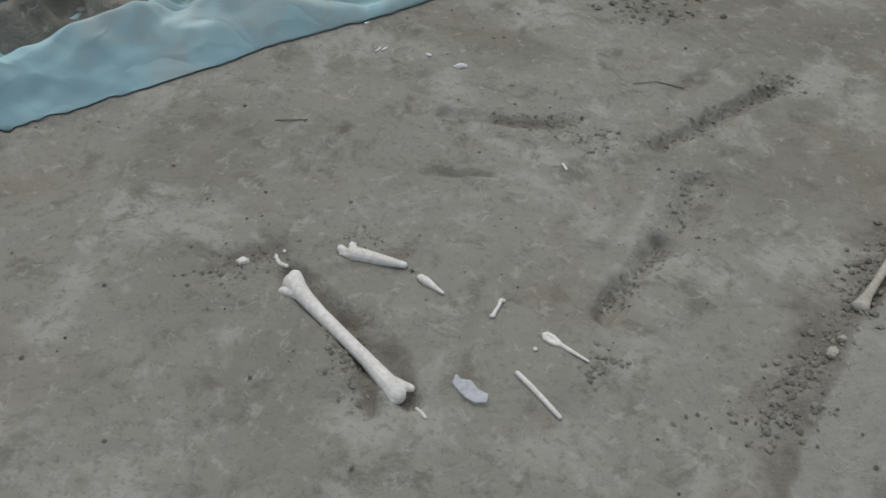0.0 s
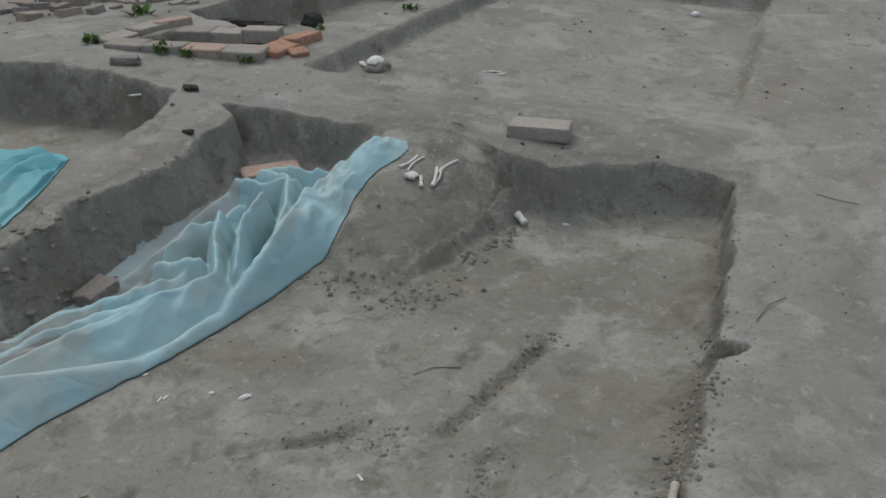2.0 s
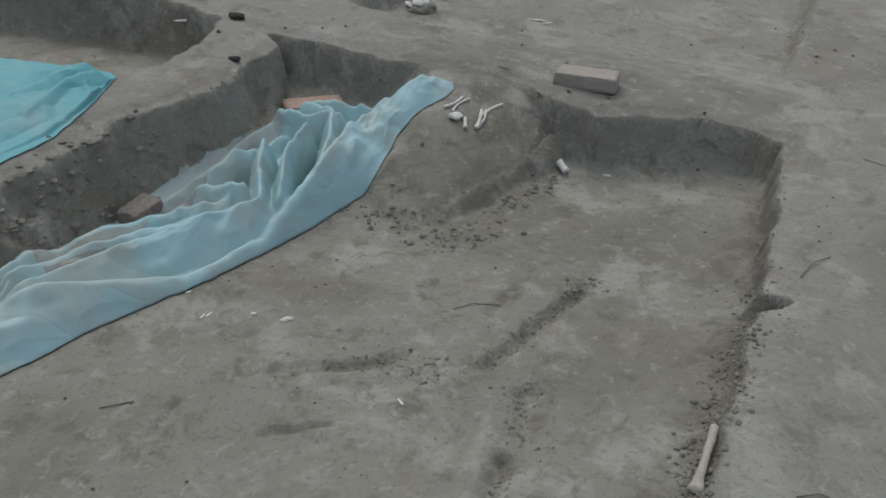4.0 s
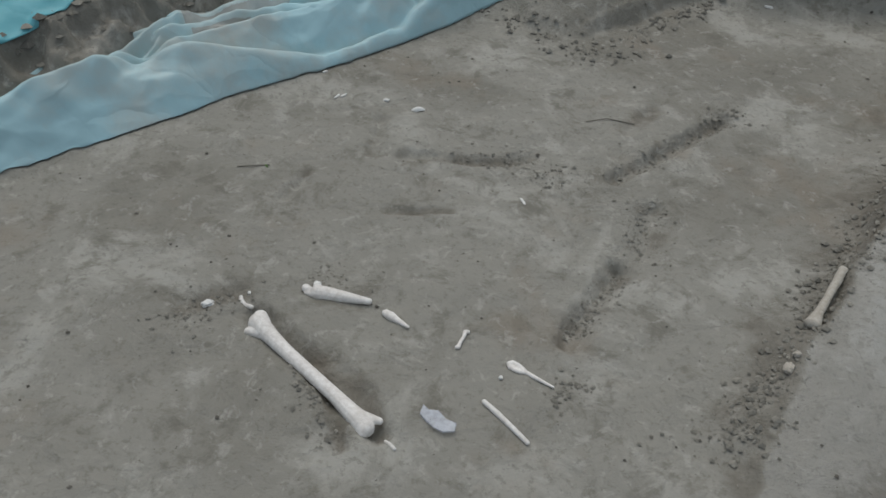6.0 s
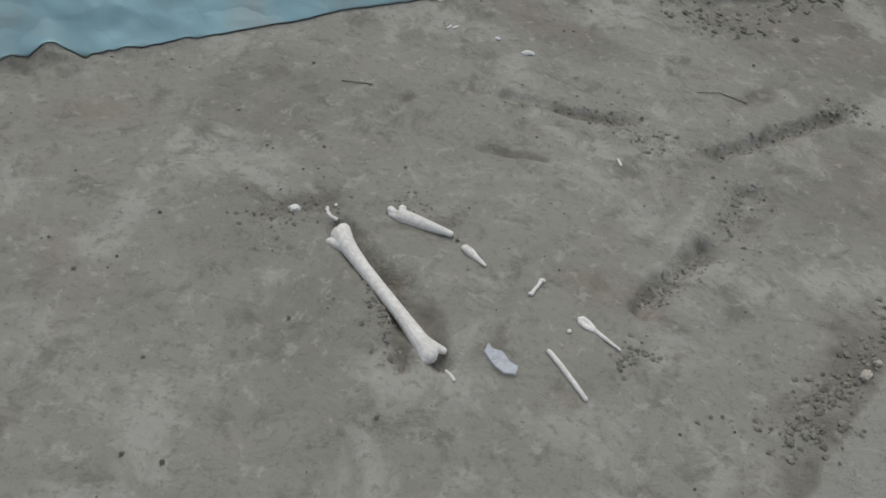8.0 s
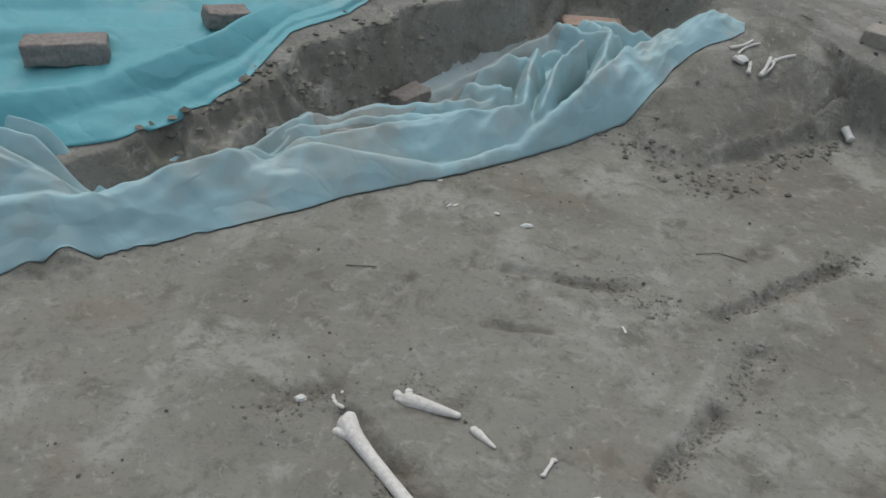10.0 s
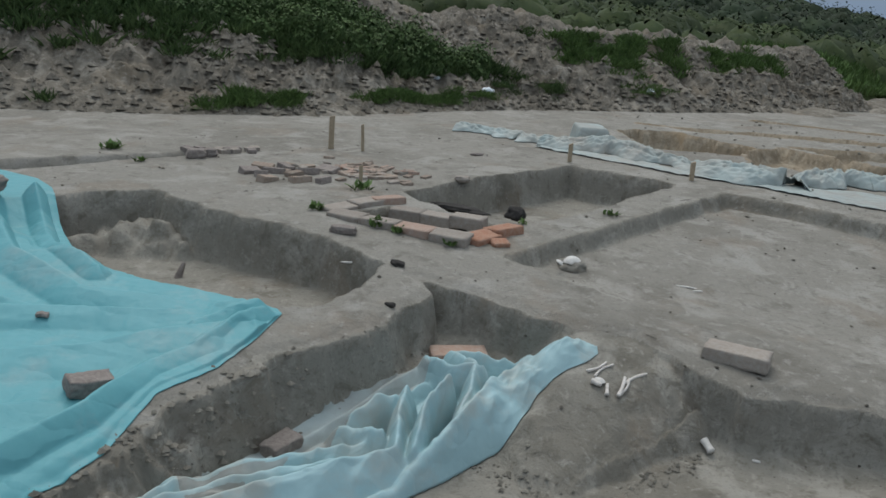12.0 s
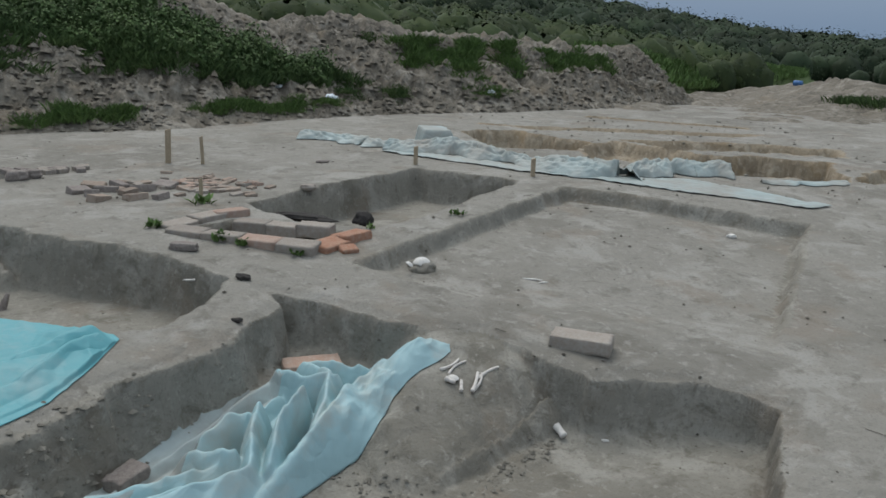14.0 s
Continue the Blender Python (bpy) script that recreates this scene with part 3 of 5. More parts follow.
# the folds of the pale sheet, first the long ones, then the crumpled heap at the stone end
FOLDS = [
    ([(-1.5, 1.55, 0.04), (-0.98, 1.88, 0.06), (-0.74, 2.11, 0.085), (-0.40, 2.40, 0.10), (0.04, 2.54, 0.10), (0.30, 2.77, 0.115), (0.50, 3.09, 0.14), (0.62, 3.36, 0.13), (0.76, 3.54, 0.11), (1.0, 3.58, 0.05)], 0.24, 0.07),
    ([(-1.3, 1.60, 0.05), (-0.87, 1.95, 0.05), (-0.71, 2.04, 0.055), (-0.54, 2.24, 0.06), (-0.39, 2.35, 0.05)], 0.07, 0.04),
    ([(-0.56, 2.16, 0.045), (-0.42, 2.28, 0.055), (-0.24, 2.39, 0.045), (-0.05, 2.50, 0.05)], 0.05, 0.03),
    ([(0.10, 2.60, 0.05), (0.36, 2.82, 0.06), (0.58, 3.10, 0.08), (0.74, 3.36, 0.08), (0.9, 3.5, 0.05)], 0.10, 0.05),
    ([(-0.75, 2.16, 0.05), (-0.53, 2.36, 0.07), (-0.40, 2.50, 0.08), (-0.16, 2.68, 0.085), (0.02, 2.78, 0.09), (0.26, 2.90, 0.09)], 0.10, 0.035),
    ([(-0.5, 2.50, 0.06), (-0.35, 2.66, 0.075), (-0.10, 2.80, 0.07), (0.1, 2.88, 0.06)], 0.07, 0.03),
    ([(-0.5, 2.62, 0.05), (-0.42, 2.70, 0.065), (-0.27, 2.83, 0.07), (-0.02, 2.92, 0.07), (0.21, 3.04, 0.05)], 0.07, 0.05),
    ([(-0.95, 2.03, 0.03), (-0.84, 2.14, 0.05), (-0.75, 2.26, 0.06), (-0.67, 2.37, 0.065), (-0.61, 2.38, 0.06), (-0.54, 2.52, 0.05)], 0.045, 0.03),
    ([(-0.62, 2.26, 0.055), (-0.55, 2.44, 0.06), (-0.50, 2.56, 0.06), (-0.42, 2.74, 0.05)], 0.03, 0.02),
    ([(-0.57, 2.32, 0.05), (-0.47, 2.54, 0.06), (-0.35, 2.62, 0.06), (-0.24, 2.66, 0.05)], 0.03, 0.02),
    ([(-1.2, 2.08, 0.05), (-1.05, 2.07, 0.05), (-0.90, 2.03, 0.03)], 0.03, 0.02),
    ([(-1.3, 2.0, 0.05), (-1.09, 2.01, 0.045), (-0.92, 2.0, 0.03)], 0.035, 0.025),
    ([(-1.6, 1.93, 0.04), (-1.3, 1.94, 0.05), (-1.05, 1.94, 0.04), (-0.85, 2.02, 0.03)], 0.06, 0.03),
    ([(-1.7, 1.75, 0.05), (-1.3, 1.88, 0.05), (-1.0, 1.95, 0.04)], 0.08, 0.04),
    ([(0.28, 3.32, 0.11), (0.26, 3.10, 0.13), (0.27, 2.89, 0.09)], 0.05, 0.045),
    ([(0.45, 3.36, 0.14), (0.36, 3.14, 0.15), (0.34, 2.93, 0.10)], 0.055, 0.04),
    ([(0.46, 3.67, 0.07), (0.57, 3.52, 0.12), (0.53, 3.26, 0.13), (0.46, 2.97, 0.11)], 0.06, 0.05),
    ([(0.06, 3.14, 0.08), (0.15, 3.24, 0.11), (0.24, 3.28, 0.09)], 0.06, 0.035),
    ([(0.34, 3.62, 0.07), (0.47, 3.5, 0.11), (0.60, 3.50, 0.12)], 0.05, 0.05),
    ([(0.02, 3.08, 0.06), (0.10, 3.05, 0.09), (0.2, 3.02, 0.09)], 0.06, 0.05),
    ([(0.44, 3.72, 0.05), (0.60, 3.66, 0.08), (0.80, 3.62, 0.07)], 0.05, 0.05),
    ([(-0.25, 2.93, 0.02), (0.30, 3.62, 0.03)], 0.03, 0.02),
    ([(-0.12, 2.94, 0.02), (0.34, 3.52, 0.03)], 0.035, 0.02),
]
edge = (1 - (1 - np.clip(dv / 0.13, 0, 1)) ** 2) * step(1, 0.96, v)
wander = 0.018 * wave(TX, TY, 0.25, 2)
piled = ridges(TX + wander, TY + 0.018 * wave(TX + 4, TY, 0.25, 2), FOLDS)
crease = 0.5 - np.abs(wave(du * 0.35 + 4, dv * 1.2 + 0.15 * du, 0.10, 3, 0.55))
cross_ = 0.5 - np.abs(wave(du * 1.2 + 1.1 * dv + 9, dv * 1.3 - 0.9 * du, 0.13, 2, 0.5))
under = land(TX, TY)
# its far border dips under the soil at the foot of the side
under = np.where(u < 0.8, np.minimum(under, 0.05 + 0.15 * step(2.9, 4.0, TY - 0.25 * TX) + 0.2 * step(-0.92, -1.15, TX)), under)
heap_ = step(0.55, 0.65, u)
TZ = eased(under.copy(), 30) + 0.006 + edge * (1.35 * piled * step(1.0, 0.94, u) + (0.020 * crease + (0.014 + 0.016 * heap_) * cross_) * (0.3 + step(0, 0.06, piled)))
TZ = eased(np.maximum(TZ, under + 0.004), 1)
pale = tagged(thick(sheet("plastic_sheet", TX, TY, TZ, TARP_BLUE)), "pale blue dusty plastic sheet heaped in folds on the trench floor", "tarpaulin")

pale.data.materials.append(TARP_FILM)
beyond = 0.46 * (TY - 2.94) - 0.68 * (TX + 0.10) > -0.02
thin_ = beyond[:-1, :-1] & (piled[:-1, :-1] < 0.06) & (u[:, :-1] > 0.48) & (u[:, :-1] < 0.84)
pale.data.polygons.foreach_set("material_index", thin_.astype(np.int32).ravel())

# the turquoise sheet over the pit on the far side of the baulk
NEAR2 = [(-2.6, 1.35), (-1.5, 1.85), (-1.05, 2.06), (-0.92, 2.13), (-0.77, 2.30), (-0.66, 2.54), (-0.61, 2.88), (-0.46, 3.07), (-0.36, 3.3), (-0.30, 3.56)]
FAR2 = [(-4.0, 4.6), (-2.7, 5.6), (-2.28, 5.38), (-2.08, 5.16), (-1.75, 4.6), (-1.48, 4.2), (-1.19, 3.86), (-0.84, 3.75), (-0.64, 3.69), (-0.47, 3.63), (-0.33, 3.6)]
a, b = spread(NEAR2, 360), spread(FAR2, 360)
v = np.linspace(0, 1, 260)[:, None]
u = np.linspace(0, 1, 360)[None, :]
SX = a[None, :, 0] * (1 - v) + b[None, :, 0] * v
SY = a[None, :, 1] * (1 - v) + b[None, :, 1] * v
TENSION = [
    ([(-2.6, 2.55, 0.05), (-1.57, 2.86, 0.05), (-0.99, 3.06, 0.05), (-0.75, 3.25, 0.04), (-0.45, 3.38, 0.03)], 0.16, 0.03),
    ([(-2.6, 3.1, 0.04), (-1.77, 3.19, 0.045), (-1.23, 3.33, 0.04), (-0.70, 3.43, 0.03)], 0.12, 0.035),
    ([(-2.21, 4.75, 0.06), (-1.62, 3.83, 0.06), (-1.18, 3.51, 0.05), (-0.84, 3.54, 0.02)], 0.12, 0.04),
    ([(-2.05, 4.9, 0.06), (-1.55, 4.1, 0.06), (-1.2, 3.75, 0.04)], 0.07, 0.05),
    ([(-2.5, 4.7, 0.05), (-2.0, 3.9, 0.05), (-1.48, 3.34, 0.03)], 0.10, 0.04),
    ([(-2.9, 4.0, 0.05), (-2.03, 3.63, 0.05), (-1.48, 3.36, 0.04), (-1.2, 3.33, 0.02)], 0.10, 0.04),
    ([(-1.4, 2.02, 0.05), (-1.13, 2.22, 0.055), (-0.91, 2.42, 0.06), (-0.77, 2.67, 0.06), (-0.68, 3.04, 0.04), (-0.5, 3.25, 0.03)], 0.06, 0.035),
    ([(-1.9, 2.3, 0.03), (-1.3, 2.55, 0.035), (-0.95, 2.72, 0.02)], 0.10, 0.03),
    ([(-0.55, 3.2, 0.04), (-0.45, 3.42, 0.05), (-0.36, 3.52, 0.03)], 0.05, 0.04),
    ([(-0.62, 3.35, 0.03), (-0.5, 3.5, 0.04), (-0.4, 3.58, 0.03)], 0.05, 0.03),
]
drift = 0.03 * wave(SX, SY, 0.6, 2)
lift = ridges(SX + drift, SY + drift, TENSION) * (1.25 + 1.2 * wave(SX, SY, 0.5, 2))
lift = lift + 0.012 * (0.5 - np.abs(wave(SX * 0.4 + 0.3 * SY, SY - 0.2 * SX, 0.2, 3))) + 0.008 * (0.5 - np.abs(wave(SX - 0.6 * SY, 0.5 * SY + SX, 0.09, 2))) + 0.03 * (0.5 - np.abs(wave(SX, SY, 0.11, 2))) * step(0.8, 0.95, u)
rim = step(0, 0.03, v) * step(1, 0.95, v) * step(1.0, 0.97, u)
# it sags where the pit lies below
sag = 0.55 * np.clip(inside(SX, SY, PIT_LEFT), 0, 0.22)
SZ = upper(SX, SY) + 0.006 - sag + rim * lift - 0.03 * step(0.04, 0.0, v) * step(0.3, 0.6, u)
SZ = np.maximum(SZ, land(SX, SY) + 0.006)


def on_sheet(x, y):
    k = np.argmin((SX - x) ** 2 + (SY - y) ** 2)
    return Vector((x, y, float(SZ.flat[k])))


tagged(thick(sheet("plastic_sheet", SX, SY, SZ, TARP_TEAL)), "turquoise plastic sheet spread over a covered pit, weighted with stones", "tarpaulin")


# ---- bones ----
def bone_mesh(name, p0, p1, radii, flare0=1.0, flare1=1.0, seed=0, bow=0.0, sides=14, mat=None, label="", parent=None, lobes=0.0, slant=0.0, hollow=0.35):
    """A long bone from p0 to p1: shaft and two uneven ends. radii: at even steps along it; flare: how much wider than high an end is."""
    rnd = random.Random(seed)
    p0, p1 = Vector(p0), Vector(p1)
    axis_ = (p1 - p0).normalized()
    side = axis_.cross(Vector((0, 0, 1))).normalized()
    up = side.cross(axis_).normalized()
    n = 34
    bm = bmesh.new()
    rings = []
    for i in range(n + 1):
        s = i / n
        r = float(np.interp(s, np.linspace(0, 1, len(radii)), radii))
        wide = 1 + (flare0 - 1) * max(0, 1 - s / 0.22) ** 1.5 + (flare1 - 1) * max(0, 1 - (1 - s) / 0.22) ** 1.5
        c = p0 + (p1 - p0) * s + side * bow * math.sin(math.pi * s)
        ring = []
        for k in range(sides):
            an = 2 * math.pi * k / sides
            two = 1 + 0.22 * math.cos(2 * an) * (wide - 1)
            j = 1 + 0.12 * noise.noise(Vector((s * 9 + seed, math.cos(an) * 1.5, math.sin(an) * 1.5))) + rnd.uniform(-0.015, 0.015)
            knob = 1 + lobes * math.cos(2 * an) * max(0, 1 - s / 0.12)
            push = axis_ * slant * math.cos(an + 0.6) * max(0, (s - 0.82) / 0.18)
            j *= knob
            ring.append(bm.verts.new(c + push + side * r * wide * j * two * math.cos(an) + up * r * j * math.sin(an)))
        rings.append(ring)
    for q, w in zip(rings, rings[1:]):
        for k in range(sides):
            bm.faces.new((q[k], q[(k + 1) % sides], w[(k + 1) % sides], w[k]))
    for ring, sign in ((rings[0], -1), (rings[-1], 1)):
        mid = sum((x.co for x in ring), Vector()) / sides
        r = (ring[0].co - mid).length
        tip = bm.verts.new(mid + axis_ * sign * r * hollow)
        for k in range(sides):
            f = (ring[k], ring[(k + 1) % sides], tip)
            bm.faces.new(f if sign > 0 else f[::-1])
    bmesh.ops.recalc_face_normals(bm, faces=bm.faces)
    return part(name, bm, mat or BONE, parent, label)


def bone(p0, p1, radii, label, seed=0, dz=0.0, **more):
    r0 = min(radii)
    a = at(*p0, dz + r0 * 0.6)
    b = at(*p1, dz + r0 * 0.6)
    return tagged(bone_mesh("bone", a, b, radii, seed=seed, **more), label, "bone", "bones")


def solid_bone(p0, p1, runs, label, dz=0.0, mat=None, voxel=0.0016, pits=()):
    """A bone from p0 to p1 grown from runs of balls: place along it (0 to 1), to its left, upwards, radius. pits: balls taken away."""
    a, b = at(*p0, dz), at(*p1, dz)
    ahead = (b - a).normalized()
    left = Vector((0, 0, 1)).cross(ahead).normalized()
    up = ahead.cross(left)
    long = (b - a).length
    bm = bmesh.new()
    for run in runs:
        run = [(q[0] * long, *q[1:]) for q in run]
        balls = [run[0]]
        for q, w in zip(run, run[1:]):
            n = max(1, int(math.dist(q[:3], w[:3]) / (0.35 * min(q[3], w[3]))))
            balls += [tuple(q[k] + (w[k] - q[k]) * i / n for k in range(4)) for i in range(1, n + 1)]
        for along_, side_, high, rad in balls:
            if any(math.dist((along_, side_, high), (c[0] * long, c[1], c[2])) < c[3] for c in pits):
                continue
            made = bmesh.ops.create_icosphere(bm, subdivisions=2, radius=rad)
            bmesh.ops.translate(bm, verts=made["verts"], vec=a + ahead * along_ + left * side_ + up * high)
    ob = part("bone", bm, mat or BONE)
    mod = ob.modifiers.new("grown", "REMESH")
    mod.mode, mod.voxel_size, mod.use_smooth_shade = "VOXEL", voxel, True
    ease = ob.modifiers.new("worn", "SMOOTH")
    ease.factor, ease.iterations = 0.5, 4
    return tagged(ob, label, "bone", "bones")


# the long one: a broad knuckled head, a slightly bent shaft, and a flared, broken foot
solid_bone((-0.012, 1.412), (0.272, 1.132), [
    [(0.03, 0, 0.015, 0.0252), (0.08, -0.00115, 0.015, 0.0234), (0.16, -0.0023, 0.014, 0.0198), (0.30, -0.0023, 0.013, 0.01704), (0.50, 0, 0.013, 0.01656), (0.72, 0.0023, 0.013, 0.01704), (0.84, 0.00115, 0.013, 0.0198), (0.93, 0, 0.013, 0.0228), (0.985, -0.0023, 0.012, 0.0216)],
    [(0.0, 0.0138, 0.016, 0.018), (0.03, 0.0092, 0.017, 0.0192), (0.12, 0, 0.014, 0.0168)], [(0.035, -0.0299, 0.010, 0.0114), (0.07, -0.0184, 0.012, 0.0144), (0.13, -0.0046, 0.013, 0.0144)],
    [(1.01, 0.0299, 0.016, 0.0084), (0.98, 0.023, 0.015, 0.0108), (0.93, 0.0115, 0.014, 0.0144), (0.86, 0.00345, 0.013, 0.0144)], [(1.0, -0.0138, 0.011, 0.012), (0.95, -0.0092, 0.012, 0.0144)],
    [(0.10, 0.0046, 0.024, 0.0096), (0.3, 0.0023, 0.021, 0.0084), (0.5, 0.00115, 0.019, 0.0084)]], "long pale limb bone lying on the trench floor", 0.004, pits=[(1.02, 0.006, 0.016, 0.013)])
solid_bone((0.085, 1.53), (0.25, 1.495), [[(0.22, -0.002, 0.008, 0.020), (0.4, -0.001, 0.008, 0.0185), (0.65, 0.0, 0.008, 0.0145), (0.98, 0.002, 0.007, 0.0085)], [(0.02, 0.004, 0.009, 0.011), (0.07, 0.0, 0.010, 0.010)], [(0.05, -0.008, 0.006, 0.007), (0.16, -0.010, 0.008, 0.009)], [(0.18, 0.010, 0.014, 0.007), (0.3, 0.006, 0.014, 0.008)]], "broken tapering limb bone, pale, on the trench floor")
solid_bone((0.285, 1.465), (0.345, 1.418), [[(0.08, 0.0, 0.006, 0.009), (0.3, 0.0, 0.007, 0.0115), (0.6, 0.0, 0.006, 0.008), (1.0, 0.001, 0.004, 0.004)], [(0.05, 0.007, 0.006, 0.005), (0.2, 0.005, 0.006, 0.006)]], "short broken bone end, pale and porous", voxel=0.0012)
solid_bone((0.485, 1.405), (0.462, 1.357), [[(0.0, 0.003, 0.005, 0.005), (0.06, -0.003, 0.005, 0.0055), (0.3, 0.0, 0.005, 0.0045), (0.7, 0.0, 0.005, 0.0045), (0.95, 0.002, 0.005, 0.005), (1.0, -0.002, 0.005, 0.0045)]], "small finger-length bone on bare soil", voxel=0.0011)
solid_bone((0.585, 1.315), (0.675, 1.255), [[(0.30, 0.0, 0.006, 0.0065), (0.6, 0.0, 0.005, 0.005), (1.02, 0.0, 0.004, 0.003)], [(0.30, -0.004, 0.006, 0.006), (0.16, -0.008, 0.006, 0.0055), (0.02, -0.007, 0.006, 0.006), (-0.04, 0.0, 0.007, 0.0065), (0.0, 0.007, 0.007, 0.006), (0.14, 0.008, 0.007, 0.0055), (0.30, 0.003, 0.006, 0.006)], [(0.02, 0.0, 0.003, 0.006), (0.2, 0.0, 0.003, 0.006)]], "slender bone with a broken hollow knobbed end", voxel=0.0012)
solid_bone((0.52, 1.205), (0.61, 1.11), [[(0.0, 0.0, 0.005, 0.006), (0.3, 0.001, 0.005, 0.0068), (0.7, 0.0, 0.005, 0.0062), (1.0, -0.001, 0.004, 0.0055)], [(0.02, 0.004, 0.004, 0.003), (0.1, 0.003, 0.005, 0.004)]], "straight slender bone fragment", voxel=0.0012)
solid_bone((0.312, 1.107), (0.332, 1.078), [[(0.0, 0.0, 0.003, 0.0035), (0.5, 0.001, 0.003, 0.0045), (1.0, 0.0, 0.003, 0.004)]], "thin pale bone splinter on bare soil", voxel=0.001)
solid_bone((-0.065, 1.49), (-0.035, 1.463), [[(0.0, 0.004, 0.005, 0.005), (0.2, -0.002, 0.005, 0.006), (0.6, -0.004, 0.005, 0.006), (1.0, 0.004, 0.006, 0.0055)]], "small curved bone fragment", voxel=0.001)
bone((1.445, 1.625), (1.305, 1.435), [0.012, 0.0115, 0.0105, 0.0105, 0.0115, 0.016], "grey-brown limb bone lying against the trench edge", 9, flare1=1.3, dz=0.004, mat=OLD_BONE)
bone((1.525, 3.285), (1.545, 3.235), [0.018, 0.016, 0.015, 0.017], "short white bone stub in the trench corner", 10, mat=WHITE, dz=0.012)


# ---- stones and bricks ----
def lump(name, centre, size, mat, label, category, seed=0, turn=0.0, rough=0.25, square=0.0, tilt=0.0, group="", sink=0.15):
    """An uneven stone. size: its length, depth and height; square: 0 round, 1 blocky."""
    bm = bmesh.new()
    bmesh.ops.create_icosphere(bm, subdivisions=4, radius=1)
    for w in bm.verts:
        d = w.co.normalized()
        box = d / max(abs(d.x), abs(d.y), abs(d.z))
        p = d.lerp(box * 0.85, square)
        p *= 1 + rough * (noise.noise(d * 1.6 + Vector((seed * 3.1, 0, 0))) + 0.4 * noise.noise(d * 5 + Vector((seed, 2, 0))))
        w.co = Vector((p.x * size[0] / 2, p.y * size[1] / 2, p.z * size[2] / 2))
    ob = part(name, bm, mat)
    c = Vector(centre)
    ob.matrix_basis = pose(c.x, c.y, c.z + size[2] * (0.5 - sink), tilt, 0, turn)
    return tagged(ob, label, category, group)


def brick_bm(l, w, h, seed=0, chip=0.012, cuts=10):
    """A worn brick, centred, with chipped edges."""
    bm = bmesh.new()
    bmesh.ops.create_cube(bm, size=1)
    bmesh.ops.subdivide_edges(bm, edges=bm.edges[:], cuts=cuts, use_grid_fill=True)
    for q in bm.verts:
        p = q.co.copy()
        c = Vector((max(-0.46, min(0.46, p.x)), max(-0.43, min(0.43, p.y)), max(-0.38, min(0.38, p.z))))
        off = p - c
        k = sum(1 for m, lim in ((p.x, 0.46), (p.y, 0.43), (p.z, 0.38)) if abs(m) > lim)
        real = Vector((p.x * l, p.y * w, p.z * h))
        n1 = noise.noise(real * 22 + Vector((seed * 7.7, 0, 0)))
        n2 = noise.noise(real * 60 + Vector((0, seed * 3.3, 0)))
        shrink = (0.35 + 0.9 * n1) * 0.6 if k >= 2 else 0.08 * n1
        s = c + off * (1 - max(0, shrink))
        q.co = Vector((s.x * l, s.y * w, s.z * h)) + Vector((n1, n2, n1)) * chip * 0.25
    return bm


def brick(centre, dims, turn, mat, label, seed=0, tilt=0.0, roll=0.0, parent=None, name="brick", group=""):
    ob = part(name, brick_bm(*dims, seed), mat, parent)
    ob.matrix_basis = pose(*centre, tilt, roll, turn)
    return tagged(ob, label, "brick", group) if not parent else ob


p = at(1.705, 3.55)
brick((p.x, p.y, p.z + 0.024), (0.28, 0.135, 0.07), -28, BRICK, "worn pale brick lying alone on the bare surface", 3)
p = at(0.49, 3.80)
brick((p.x, p.y, p.z + 0.02), (0.27, 0.13, 0.06), 8, DUSTY_RED, "dusty red brick half under the pale sheet", 5)
def weight(place, dims, turn, label, seed, tilt=0.0, roll=0.0):
    ob = part("stone", brick_bm(*dims, seed, 0.03, 9), STONE)
    ob.matrix_basis = pose(place.x, place.y, place.z + 0.42 * dims[2], tilt, roll, turn)
    return tagged(ob, label, "stone", "weights on the sheets")


weight(at(-0.19, 3.04, 0.012), (0.145, 0.095, 0.065), 52, "worn grey-brown brick end holding down the pale sheet", 4, 4, -8)
weight(on_sheet(-0.83, 2.83), (0.155, 0.09, 0.065), 34, "rounded brown brick end weighing down the turquoise sheet", 6, 3, 4)
weight(on_sheet(-1.23, 2.45), (0.26, 0.12, 0.075), 28, "long brown brick weighing down the turquoise sheet", 8, -3, 2)
weight(on_sheet(-1.21, 3.27), (0.05, 0.03, 0.018), 10, "small reddish brick chip on the turquoise sheet", 11)
lump("stone", on_sheet(-2.25, 4.75), (0.22, 0.16, 0.10), STONE, "dark stone on the corner of the turquoise sheet", "stone", 9, 15, 0.2, 0.6)


# ---- stakes ----
def stake(x, y, high, thick_, label, lean=(0, 0), seed=0):
    bm = bmesh.new()
    n = 8
    base = at(x, y, -0.02)
    rings = []
    for i in range(n + 1):
        z = i / n * high
        r = thick_ / 2 * (1 + 0.08 * noise.noise(Vector((seed, z * 20, 0))))
        rings.append([bm.verts.new((r * sx * (1.1 if sx > 0 else 0.95) + lean[0] * z, r * 0.7 * sy + lean[1] * z, z + (0.006 * sx if i == n else 0))) for sx, sy in ((-1, -1), (-0.1, -1.15), (1, -1), (1.05, 0), (1, 1), (-1, 1), (-1.05, 0.1))])
    for q, w in zip(rings, rings[1:]):
        for k in range(7):
            bm.faces.new((q[k], q[(k + 1) % 7], w[(k + 1) % 7], w[k]))
    bm.faces.new(rings[-1])
    bm.faces.new(rings[0][::-1])
    ob = part("stake", bm, WOOD, smooth=False)
    ob.matrix_basis = pose(*base)
    return tagged(ob, label, "stake", "survey stakes")


